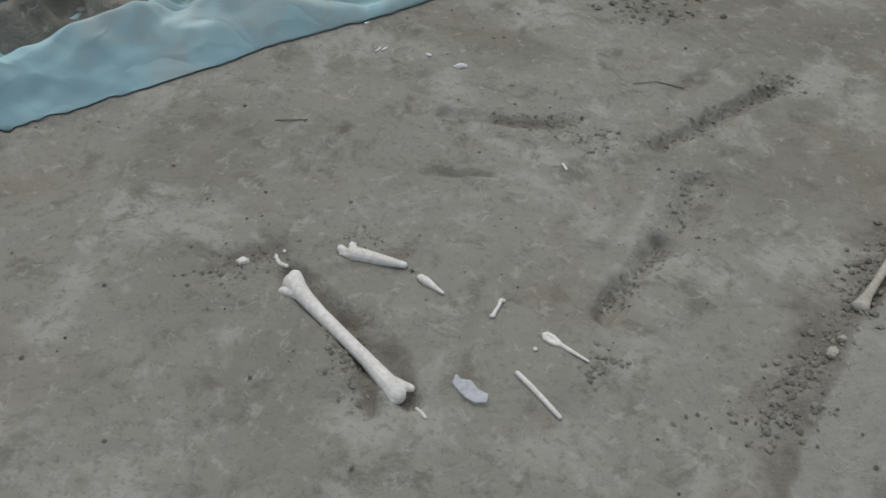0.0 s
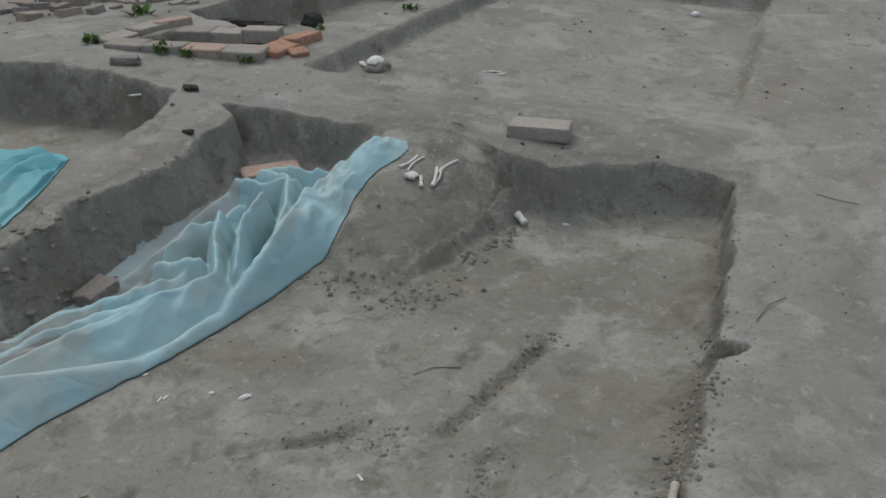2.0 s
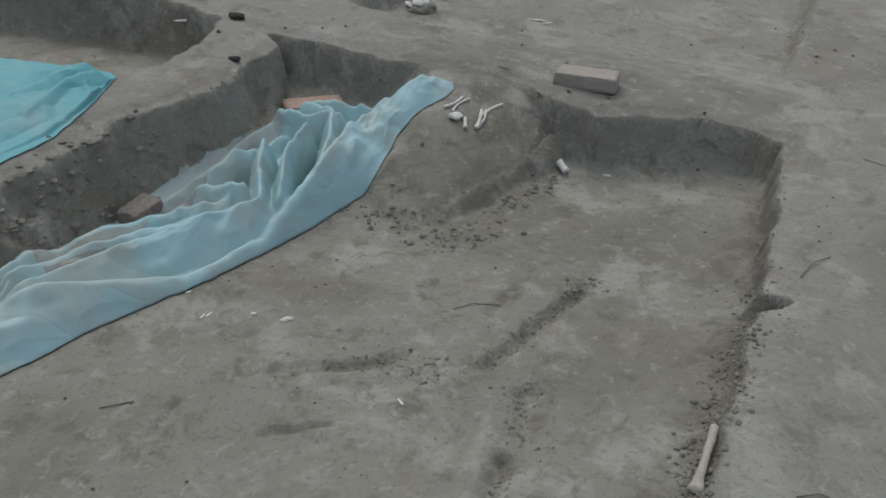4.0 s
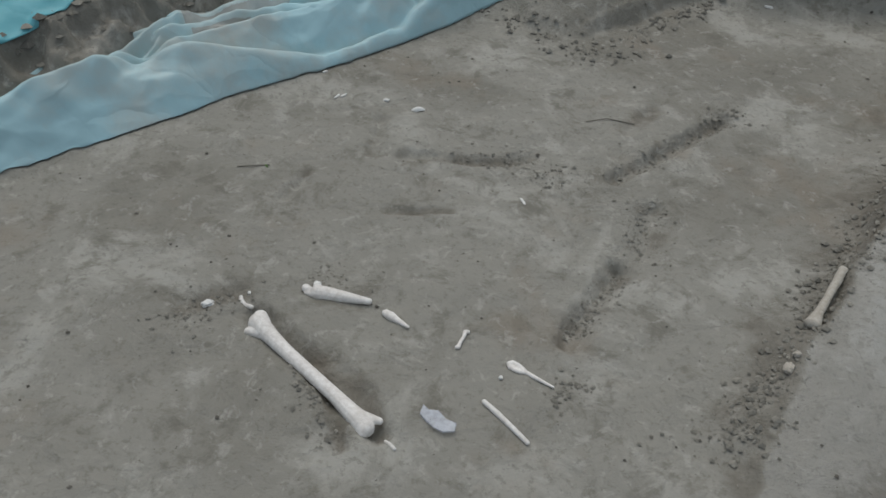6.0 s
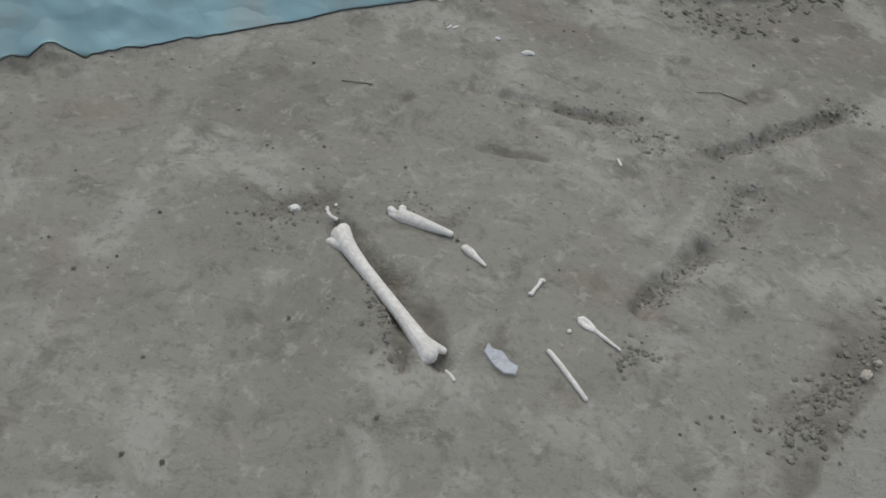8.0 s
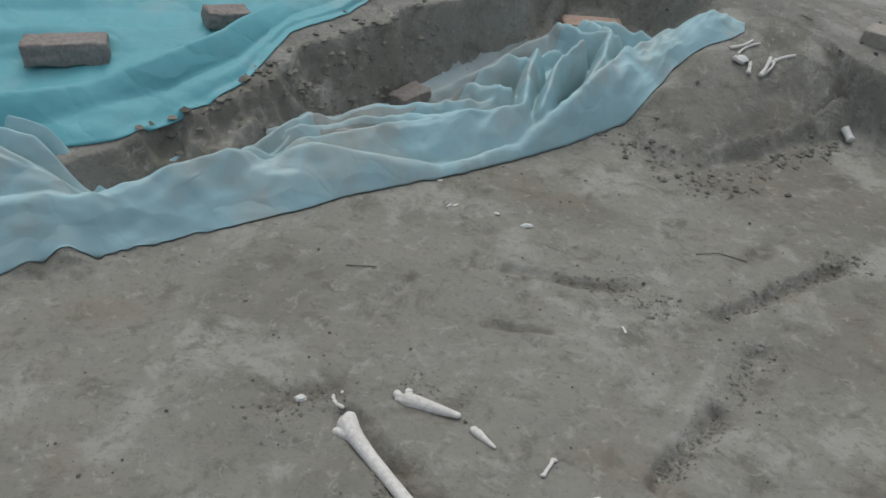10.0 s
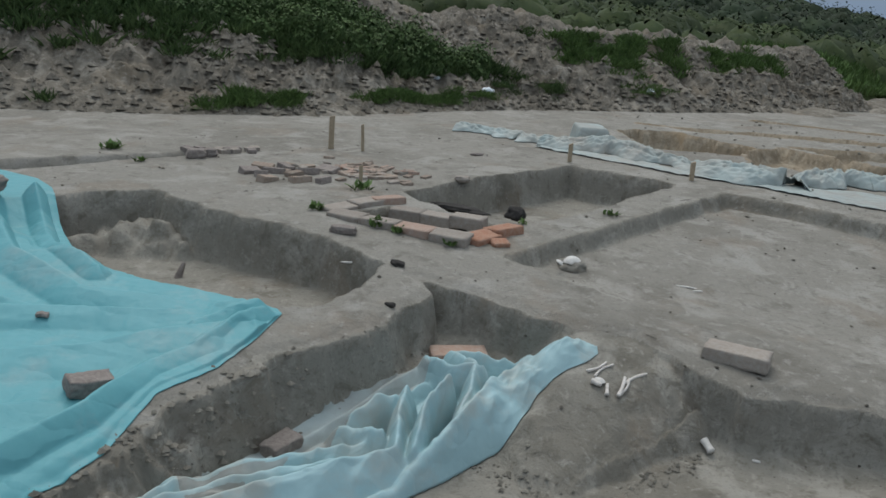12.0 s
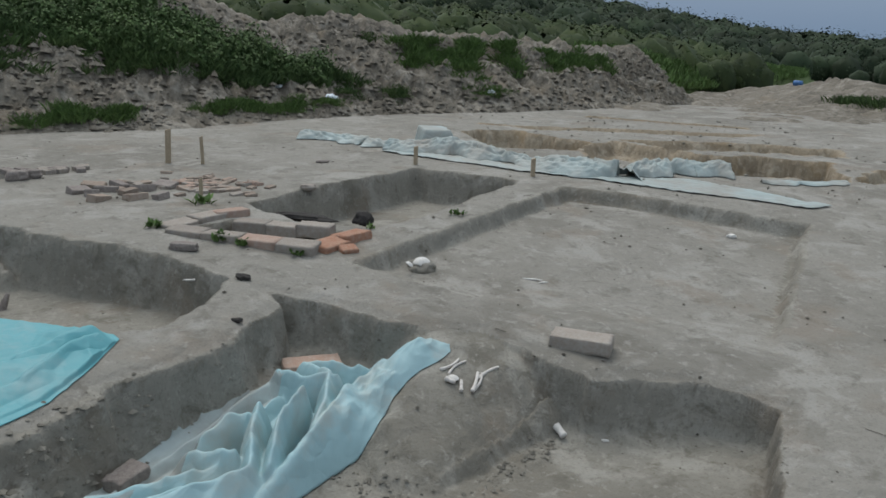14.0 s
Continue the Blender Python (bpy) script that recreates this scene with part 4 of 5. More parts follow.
stake(-0.65, 7.2, 0.30, 0.042, "weathered wooden survey stake in bare ground", (0.03, 0), 1)
stake(-0.37, 7.18, 0.25, 0.026, "thin wooden survey stake in bare ground", (-0.03, 0), 2)
stake(1.43, 7.32, 0.18, 0.034, "wooden survey stake at a pit corner", (0, 0), 3)
stake(2.345, 6.75, 0.17, 0.034, "grey wooden survey stake beside a pit", (-0.02, 0), 4)
stake(-0.22, 5.76, 0.17, 0.024, "short thin stake beside scattered bricks", (0, 0), 5)
stake(0.80, 5.22, 0.16, 0.036, "short wooden stake beside the brick grave", (0.02, 0), 6)


# ---- grave lined with bricks ----
grave = new("brick_grave")
grave.matrix_basis = pose(0.2, 4.95, 0.4)
tagged(grave, "shallow rectangular grave lined with worn grey and orange bricks", "brick grave")


def grave_brick(x, y, z, dims, turn, mat, seed, tilt=0.0, roll=0.0):
    ob = part("brick", brick_bm(*dims, seed, 0.02, 7), mat, grave)
    ob.matrix_basis = pose(x - 0.2, y - 4.95, z - 0.4, tilt, roll, turn)
    return ob


L1, L2 = Vector((-0.30, 4.97)), Vector((0.53, 4.60))
B1, B2 = Vector((0.06, 5.19)), Vector((0.62, 4.96))
tl = math.degrees(math.atan2((L2 - L1).y, (L2 - L1).x))
for k in range(4):
    q = L1.lerp(L2, (k + 0.5) / 4)
    grave_brick(q.x, q.y, at(q.x, q.y - 0.09).z + (0.0, 0.004, 0.012, 0.02)[k], (0.226, 0.135, 0.07), tl + (-2, 2, -1, 2)[k], DUSTY_RED if k == 2 else BRICK, 20 + k, (2, -3, 1, 4)[k])
for k in range(3):
    q = B1.lerp(B2, (k + 0.5) / 3)
    grave_brick(q.x, q.y, 0.485 + (0.0, -0.004, 0.016)[k], (0.212, 0.12, 0.08), tl + (3, -2, 4)[k], BRICK, 30 + k)
    grave_brick(q.x + 0.01, q.y - 0.02, 0.40, (0.212, 0.11, 0.085), tl, DUSTY_RED if k == 1 else BRICK, 35 + k)
    w = L1.lerp(L2, (k + 0.8) / 4)
    grave_brick(w.x + 0.01, w.y + 0.02, 0.38, (0.222, 0.11, 0.085), tl, DUSTY_RED if k == 0 else BRICK, 38 + k)
for k, (x, y, z, mat, turn) in enumerate(((-0.27, 5.09, 0.50, BRICK, 50), (-0.12, 5.25, 0.512, BRICK, 46), (0.0, 5.35, 0.515, DUSTY_RED, 30), (0.60, 4.71, 0.475, RED, 50), (0.73, 4.87, 0.487, RED, 42), (0.70, 4.66, 0.46, RED, 20))):
    grave_brick(x, y, z, (0.22, 0.13, 0.065) if k < 5 else (0.10, 0.08, 0.06), turn, mat, 40 + k, (3, 0, -4, 8, -5, 10)[k])

# ---- bricks and brick rubble lying about ----
rnd = random.Random(5)
HEAP = [(-1.05, 6.0), (-1.0, 6.2), (-0.89, 6.05), (-0.83, 6.2), (-0.65, 5.82), (-0.49, 5.83), (-0.52, 6.22), (-0.87, 5.77), (-0.65, 6.10), (-0.95, 5.92), (-0.72, 5.95)]
for k, (x, y) in enumerate(HEAP):
    p = at(x, y)
    brick((x, y, p.z + 0.008), (rnd.uniform(0.09, 0.17), rnd.uniform(0.07, 0.11), 0.06), rnd.uniform(-70, 70), (STONE, RUBBLE, STONE)[k % 3], "loose broken brick lying on the bare surface", 50 + k, rnd.uniform(-14, 14), rnd.uniform(-10, 10), group="scattered bricks")
for k in range(80):
    x, y = rnd.gauss(-0.30, 0.24), rnd.gauss(6.30, 0.17)
    p = at(x, y)
    brick((x, y, p.z + 0.002), (rnd.uniform(0.04, 0.13), rnd.uniform(0.035, 0.08), 0.032), rnd.uniform(-60, 60), (RUBBLE, DUSTY_RED, RUBBLE, BRICK, RUBBLE)[k % 5], "flat broken piece of red brick set in the soil", 70 + k, rnd.uniform(-9, 9), rnd.uniform(-9, 9), group="brick rubble")
for k in range(12):
    x, y = rnd.gauss(-1.32, 0.16), rnd.gauss(6.75, 0.07)
    p = at(x, y)
    brick((x, y, p.z + 0.01), (rnd.uniform(0.06, 0.14), 0.07, 0.05), rnd.uniform(-60, 60), STONE if k % 2 else BRICK, "broken brick in a low row of rubble", 130 + k, rnd.uniform(-9, 9), group="brick rubble")
for x, y, size, seed in ((-1.57, 6.42, (0.17, 0.12, 0.09), 3), (-1.50, 6.50, (0.15, 0.1, 0.08), 4)):
    lump("stone", at(x, y), size, STONE, "grey stone at the end of a shallow cut", "stone", seed, 20, 0.2, 0.5)
lump("stone", at(-0.18, 4.62), (0.17, 0.08, 0.05), STONE, "flat brown stone on the path between pits", "stone", 5, -14, 0.2, 0.6)
lump("stone", at(0.49, 6.15), (0.12, 0.09, 0.05), BRICK, "brick fragment at the pit edge", "brick", 15, -14, 0.2, 0.6)
lump("clod", at(0.16, 3.76), (0.055, 0.03, 0.022), CHAR, "dark flat clod on the baulk top", "clod", 7, -14, 0.3)
lump("clod", at(0.155, 4.22), (0.08, 0.05, 0.035), CHAR, "dark crumbled clod at the pit corner", "clod", 8, -30, 0.4)
lump("stone", at(0.62, 7.36), (0.12, 0.05, 0.03), STONE, "small dark stone beside survey stakes", "stone", 9, 20, 0.3)

# dark cloth and finds in the brick pit
lump("black_cloth", (0.45, 5.40, 0.47), (0.42, 0.10, 0.05), CHAR, "crumpled black cloth along the pit edge", "cloth", 12, -24, 0.35)
lump("black_cloth", (0.83, 5.27, 0.47), (0.13, 0.10, 0.10), CHAR, "small black bundle beside a stake", "cloth", 13, 10, 0.35)


# ---- bone finds on soil pedestals ----
def plate(name, centre, radius, arc, mat, label, turn=0.0, tilt=0.0, depth=0.004, squash=1.0, seed=0):
    """A curved shell fragment with an uneven rim."""
    bm = bmesh.new()
    rows, cols = 8, 20
    grid = []
    for i in range(rows + 1):
        r_ = []
        for j in range(cols):
            an = 2 * math.pi * j / cols
            rim = 1 + 0.25 * noise.noise(Vector((math.cos(an) * 1.3 + seed, math.sin(an) * 1.3, 0)))
            th = arc * i / rows * rim
            r_.append(bm.verts.new((radius * math.sin(th) * math.cos(an), radius * squash * math.sin(th) * math.sin(an), radius * (math.cos(th) - math.cos(arc)))))
        grid.append(r_)
    for p_, q_ in zip(grid, grid[1:]):
        for j in range(cols):
            bm.faces.new((p_[j], p_[(j + 1) % cols], q_[(j + 1) % cols], q_[j]))
    bmesh.ops.remove_doubles(bm, verts=bm.verts, dist=1e-5)
    bmesh.ops.recalc_face_normals(bm, faces=bm.faces)
    ob = part(name, bm, mat)
    thick(ob, depth)
    ob.matrix_basis = pose(*centre, tilt, 0, turn)
    return tagged(ob, label, "bone")


p = at(1.10, 4.66)
lump("soil_pedestal", (1.12, 4.66, p.z - 0.02), (0.16, 0.16, 0.10), SILT, "lump of soil standing under a bone find", "soil pedestal", 21, 10, 0.3, 0.2, sink=0.3)
plate("bone", (1.12, 4.65, p.z + 0.038), 0.062, 1.05, WHITE, "domed white bone fragment on a soil pedestal", 20, 12, squash=0.85, seed=2)
plate("bone", (1.04, 4.58, p.z + 0.05), 0.03, 0.9, WHITE, "small white bone chip on a soil pedestal", 70, 30, seed=4)
for k, (p0, p1, r, bow) in enumerate((((1.04, 3.45), (1.13, 3.51), 0.006, 0.012), ((1.07, 3.42), (1.16, 3.50), 0.005, -0.014), ((1.16, 3.34), (1.20, 3.43), 0.008, 0.004), ((1.20, 3.41), (1.30, 3.465), 0.007, -0.01), ((1.11, 3.335), (1.12, 3.39), 0.008, 0.0), ((1.05, 3.385), (1.09, 3.37), 0.010, 0.003), ((1.17, 3.355), (1.22, 3.435), 0.006, 0.01))):
    bone(p0, p1, [r * 1.3, r, r * 0.9, r, r * 0.8], "slender rib fragment in a small heap of bones", 60 + k, bow=bow, dz=0.004 + 0.003 * (k % 3))
plate("bone", at(1.085, 3.40, 0.006), 0.035, 0.95, WHITE, "pale curved bone plate in a small heap", 30, 8, seed=7)
plate("bone", at(0.34, 2.35, 0.004), 0.03, 0.85, WHITE, "small white curved bone plate on the trench floor", 15, 6, seed=9, squash=0.45)
bm = bmesh.new()
rim = [(-0.055, 0.03), (-0.035, 0.022), (-0.01, 0.03), (0.02, 0.012), (0.05, 0.012), (0.056, -0.012), (0.03, -0.028), (0.0, -0.024), (-0.03, -0.012), (-0.05, 0.0)]
low = [bm.verts.new((x, y, 0.001 + 0.004 * math.sin(40 * x))) for x, y in rim]
up_ = [bm.verts.new((x * 0.97, y * 0.97, 0.005 + 0.004 * math.sin(40 * x))) for x, y in rim]
bm.faces.new(up_), bm.faces.new(low[::-1])
for k in range(10):
    bm.faces.new((low[k], low[(k + 1) % 10], up_[(k + 1) % 10], up_[k]))
flake = part("flake", bm, FLAKE, smooth=False)
flake.matrix_basis = Matrix.Translation(at(0.418, 1.148, 0.004)) @ pose(0, 0, 0, 3, 0, -24) @ Matrix.Scale(0.82, 4)
tagged(flake, "translucent pale flake pressed into the soil", "flake")
for x, y, size, turn in ((0.075, 2.405, (0.028, 0.008, 0.007), 60), (0.095, 2.41, (0.026, 0.008, 0.007), 50), (0.235, 2.40, (0.02, 0.012, 0.008), 0), (0.02, 2.545, (0.02, 0.008, 0.007), 30), (-0.135, 1.46, (0.03, 0.02, 0.016), 20), (1.21, 1.305, (0.035, 0.024, 0.016), 50), (1.235, 1.335, (0.022, 0.014, 0.014), 10),
                         (0.65, 1.91, (0.008, 0.03, 0.004), 20), (-0.045, 1.51, (0.008, 0.008, 0.006), 0), (0.115, 1.55, (0.02, 0.02, 0.012), 0), (0.56, 1.275, (0.010, 0.010, 0.008), 0), (1.72, 3.20, (0.035, 0.012, 0.01), -20), (1.74, 4.54, (0.12, 0.012, 0.008), -18), (1.80, 4.50, (0.06, 0.012, 0.008), 10),
                         (3.44, 5.40, (0.07, 0.05, 0.03), 0), (-0.10, 4.37, (0.11, 0.02, 0.01), 10)):
    lump("white_chip", at(x, y), size, OLD_BONE if x > 1.2 and y < 1.4 else WHITE, "small white chip lying on bare soil", "chip", int(100 * x) % 17, turn, 0.3, 0.3, group="white chips")
stump = bone_mesh("bone", (-1.09, 4.52, 0.19), (-1.06, 4.55, 0.28), [0.024, 0.02, 0.018, 0.015, 0.010], seed=31, mat=STONE)
tagged(stump, "dark bone or stump upright in the pit floor", "find")


# ---- loose soil ----
def crumbs(name, spots, mat, label, category="soil"):
    """Many small clods as one mesh. spots: x, y, size."""
    base = np.array([(0, 0, 0.8), (1, 0, 0), (0.2, 1, 0.1), (-0.9, 0.3, 0), (-0.4, -0.9, 0.1), (0.6, -0.7, 0), (0, 0, -0.6)])
    tri = np.array([(0, 1, 2), (0, 2, 3), (0, 3, 4), (0, 4, 5), (0, 5, 1), (6, 2, 1), (6, 3, 2), (6, 4, 3), (6, 5, 4), (6, 1, 5)])
    s = np.array(spots, float)
    r = np.random.RandomState(len(spots))
    an = r.rand(len(s)) * 6.28
    c_, s_ = np.cos(an), np.sin(an)
    v_ = base[None] * r.uniform(0.6, 1.3, (len(s), 7, 3)) * (s[:, 2] / 2)[:, None, None]
    x = v_[:, :, 0] * c_[:, None] - v_[:, :, 1] * s_[:, None] + s[:, 0:1]
    y = v_[:, :, 0] * s_[:, None] + v_[:, :, 1] * c_[:, None] + s[:, 1:2]
    z = v_[:, :, 2] * 0.8 + (land(s[:, 0], s[:, 1]) + s[:, 2] * 0.15)[:, None]
    return tagged(raw(name, np.stack([x, y, z], -1).reshape(-1, 3), (tri[None] + 7 * np.arange(len(s))[:, None, None]).reshape(-1, 3), mat), label, category, kind="stuff")


def raw(name, co, tris, mat, smooth=False):
    me = bpy.data.meshes.new(name)
    me.vertices.add(len(co))
    me.vertices.foreach_set("co", np.asarray(co, np.float32).ravel())
    me.loops.add(3 * len(tris))
    me.loops.foreach_set("vertex_index", np.asarray(tris, np.int32).ravel())
    me.polygons.add(len(tris))
    me.polygons.foreach_set("loop_start", np.arange(0, 3 * len(tris), 3, dtype=np.int32))
    me.polygons.foreach_set("use_smooth", np.full(len(tris), smooth))
    me.update(calc_edges=True)
    me.materials.append(mat)
    return new(name, me)


r = np.random.RandomState(3)


def strew(line, n, wide, small, large):
    p_ = along(line, r.rand(n))
    off = r.randn(n, 2) * wide
    return [(x, y, small + (large - small) * k ** 3) for (x, y), k in zip(p_ + off, r.rand(n))]


spots = []
spots += strew([(1.05, 1.1), (1.2, 1.32), (1.38, 1.56), (1.52, 1.72), (1.70, 1.97)], 750, 0.03, 0.004, 0.026)
spots += strew([(1.70, 1.97), (1.9, 2.25), (2.3, 2.9)], 350, 0.03, 0.004, 0.018)
spots += strew([(0.66, 3.1), (0.76, 2.9), (0.96, 2.78), (1.1, 2.86)], 260, 0.06, 0.004, 0.03)
spots += strew([(1.1, 2.9), (1.33, 3.1), (1.53, 3.27)], 170, 0.035, 0.006, 0.03)
spots += strew([(0.74, 1.42), (0.9, 1.67)], 160, 0.018, 0.005, 0.016) + strew([(0.91, 2.03), (1.37, 2.41)], 170, 0.022, 0.005, 0.02)
spots += strew([(0.62, 2.12), (0.8, 2.0)], 130, 0.05, 0.005, 0.018) + strew([(0.30, 2.09), (0.68, 2.12)], 90, 0.02, 0.004, 0.014)
spots += strew([(-0.22, 1.4), (-0.06, 1.5)], 120, 0.03, 0.004, 0.016) + strew([(0.10, 1.32), (0.2, 1.08)], 130, 0.02, 0.004, 0.018)
spots += strew([(0.66, 1.2), (0.74, 1.28)], 80, 0.02, 0.004, 0.016) + strew([(0.1, 1.58), (0.25, 1.55)], 60, 0.03, 0.004, 0.012)
spots += strew([(0.95, 1.75), (1.03, 1.95)], 110, 0.03, 0.005, 0.016) + strew([(1.3, 2.4), (1.42, 2.44)], 90, 0.025, 0.005, 0.02) + strew([(0.98, 1.1), (1.2, 1.3)], 120, 0.05, 0.004, 0.016)
spots += strew([(-0.52, 2.7), (-0.28, 3.12), (0.2, 3.55), (0.42, 3.9)], 260, 0.04, 0.005, 0.026)
spots += strew([(-0.85, 2.22), (-0.62, 2.58), (-0.42, 2.92), (-0.18, 3.25)], 260, 0.05, 0.006, 0.045)
crumbs("loose_soil", spots, CRUMB, "crumbs of loose dark soil on the trench floor")
spots = [(x, y, 0.003 + 0.011 * k ** 4) for x, y, k in zip(r.uniform(-1.1, 2.4, 700), r.uniform(0.5, 3.2, 700), r.rand(700))]
spots += [(x, y, 0.005 + 0.022 * k ** 4) for x, y, k in zip(r.uniform(-2.5, 5.0, 900), r.uniform(3.0, 8.5, 900), r.rand(900))]
crumbs("dark_specks", spots, SPECK, "dark specks of soil and charcoal strewn over the ground")
spots = [(x, y, 0.006 + 0.05 * k ** 5) for x, y, k in zip(r.uniform(2.5, 7.5, 900), r.uniform(6.0, 11.5, 900), r.rand(900))]
crumbs("gravel", spots, CRUMB, "small clods round the far cuts")


# ---- twigs and weeds ----
def twig(points, radius, label, mat=None):
    cu = bpy.data.curves.new("twig", "CURVE")
    cu.dimensions, cu.bevel_depth, cu.bevel_resolution = "3D", radius, 2
    sp = cu.splines.new("POLY")
    sp.points.add(len(points) - 1)
    for q, (x, y, dz) in zip(sp.points, points):
        q.co = (*at(x, y, dz), 1)
    cu.materials.append(mat or SPECK)
    me = bpy.data.meshes.new_from_object(new("twig_line", cu))
    bpy.data.objects.remove(bpy.data.objects["twig_line"])
    return tagged(new("twig", me), label, "twig", "twigs")


for pts in ([(1.98, 2.15, 0.004), (2.06, 2.21, 0.01), (2.14, 2.24, 0.004)], [(0.88, 2.33, 0.003), (0.95, 2.35, 0.006), (1.04, 2.34, 0.003)], [(2.66, 2.85, 0.004), (2.72, 2.78, 0.006), (2.78, 2.74, 0.004)], [(1.52, 1.36, 0.003), (1.58, 1.36, 0.006), (1.62, 1.33, 0.003), (1.62, 1.27, 0.003)], [(1.58, 1.34, 0.004), (1.57, 1.29, 0.004)], [(-0.17, 2.005, 0.003), (-0.12, 2.01, 0.004), (-0.08, 2.02, 0.003)],
            [(2.05, 5.95, 0.006), (2.13, 6.0, 0.01)], [(1.34, 3.72, 0.004), (1.38, 3.68, 0.006)]):
    twig(pts, 0.0016, "thin dark twig lying on bare soil")


def blades(co, spread_, long, n_each, wide, seed, upright=0.6):
    """Leaves or blades as triangles round the given roots."""
    q = np.random.RandomState(seed)
    c0 = np.repeat(np.asarray(co, float), n_each, 0)
    n = len(c0)
    sp_ = np.repeat(np.broadcast_to(spread_, (len(co),)), n_each)
    c0 = c0 + np.stack([q.randn(n) * sp_, q.randn(n) * sp_, np.zeros(n)], -1)
    an = q.rand(n) * 6.283
    lean = q.rand(n) * (1 - upright) * 2
    ln = np.repeat(np.broadcast_to(long, (len(co),)), n_each) * q.uniform(0.35, 1.15, n)
    up_ = np.stack([np.cos(an) * lean, np.sin(an) * lean, np.ones(n)], -1)
    up_ /= np.linalg.norm(up_, axis=1)[:, None]
    side_ = np.stack([-np.sin(an), np.cos(an), np.zeros(n)], -1) * (ln * wide)[:, None]
    mid = c0 + up_ * (ln * 0.5)[:, None]
    tip = c0 + up_ * ln[:, None] + np.stack([np.cos(an), np.sin(an), -0.5 * np.ones(n)], -1) * (ln * 0.3 * (1 - upright))[:, None]
    v_ = np.stack([c0, mid + side_, tip, mid - side_], 1).reshape(-1, 3)
    k = 4 * np.arange(n)[:, None]
    return v_, np.concatenate([k + [[0, 1, 2]], k + [[0, 2, 3]]])


for x, y, h, n in ((-0.01, 4.80, 0.06, 90), (0.13, 4.71, 0.05, 70), (0.43, 4.57, 0.05, 30), (1.46, 5.43, 0.05, 40), (-0.41, 5.03, 0.06, 30), (-0.2, 5.66, 0.08, 30), (-1.9, 6.15, 0.05, 30), (-2.3, 6.6, 0.08, 50), (0.86, 5.08, 0.04, 20), (-0.085, 2.01, 0.012, 6)):
    v_, t_ = blades([at(x, y)], 0.35 * h, h, n, 0.22, int(100 * y), 0.35)
    tagged(raw("weed", v_, t_, LEAF), "small leafy green weed growing from bare soil", "weed", "weeds")


def foliage(centres, radii, n_each, leaf, seed):
    """Leaf clusters over uneven crowns, facing outwards."""
    q = np.random.RandomState(seed)
    c0 = np.repeat(np.asarray(centres, float), n_each, 0)
    rr = np.repeat(np.asarray(radii, float), n_each)
    n = len(c0)
    d = q.randn(n, 3)
    d /= np.linalg.norm(d, axis=1)[:, None]
    shift = np.repeat(q.rand(len(centres)) * 9, n_each)
    lobes = 1 + 0.28 * np.sin(4 * d[:, 0] + shift) * np.cos(4 * d[:, 2] + 2 + shift) + 0.15 * np.sin(9 * d[:, 1] + 5 * d[:, 2] + shift)
    c0 = c0 + d * (rr * lobes * (0.8 + 0.25 * q.rand(n)))[:, None] * np.array([1, 1, 0.95])
    out_ = d + 0.3 * q.randn(n, 3)
    e1 = np.cross(out_, q.randn(n, 3))
    e1 /= np.linalg.norm(e1, axis=1)[:, None]
    e2 = np.cross(out_, e1)
    e2 /= np.linalg.norm(e2, axis=1)[:, None]
    sz = (np.repeat(np.broadcast_to(leaf, (len(centres),)), n_each) * q.uniform(0.5, 1.2, n))[:, None]
    v_ = np.stack([c0 + e1 * sz, c0 + e2 * sz, c0 - (e1 + e2) * sz * 0.7], 1).reshape(-1, 3)
    return v_, np.arange(3 * n).reshape(-1, 3)


def crowns(centres, radii, n_each, leaf, seed):
    """Tree crowns: an uneven lobed body with loose leaf clusters over it."""
    q = np.random.RandomState(seed)
    th, ph = np.linspace(0.15, 2.4, 6), np.linspace(0, 2 * np.pi, 9)[:-1]
    d = np.array([(np.sin(a_) * np.cos(b_), np.sin(a_) * np.sin(b_), np.cos(a_)) for a_ in th for b_ in ph])
    body = d[None] * (np.asarray(radii)[:, None, None] * q.uniform(0.7, 0.95, (len(centres), len(d), 1))) + np.asarray(centres)[:, None]
    k = np.arange(len(d)).reshape(6, 8)
    w_ = np.roll(k, -1, 1)
    tri = np.concatenate([np.stack([k[:-1], w_[:-1], w_[1:]], -1).reshape(-1, 3), np.stack([k[:-1], w_[1:], k[1:]], -1).reshape(-1, 3)])
    tri = (tri[None] + len(d) * np.arange(len(centres))[:, None, None]).reshape(-1, 3)[:, ::-1]
    v_, t_ = foliage(centres, radii, n_each, leaf, seed + 1)
    return np.concatenate([body.reshape(-1, 3), v_]), np.concatenate([tri, t_ + body.shape[0] * len(d)])


def on_heap(u0, v0):
    j, i = int(u0 * 759), int(v0 * 189)
    return HX[i, j], HY[i, j], HZ[i, j]


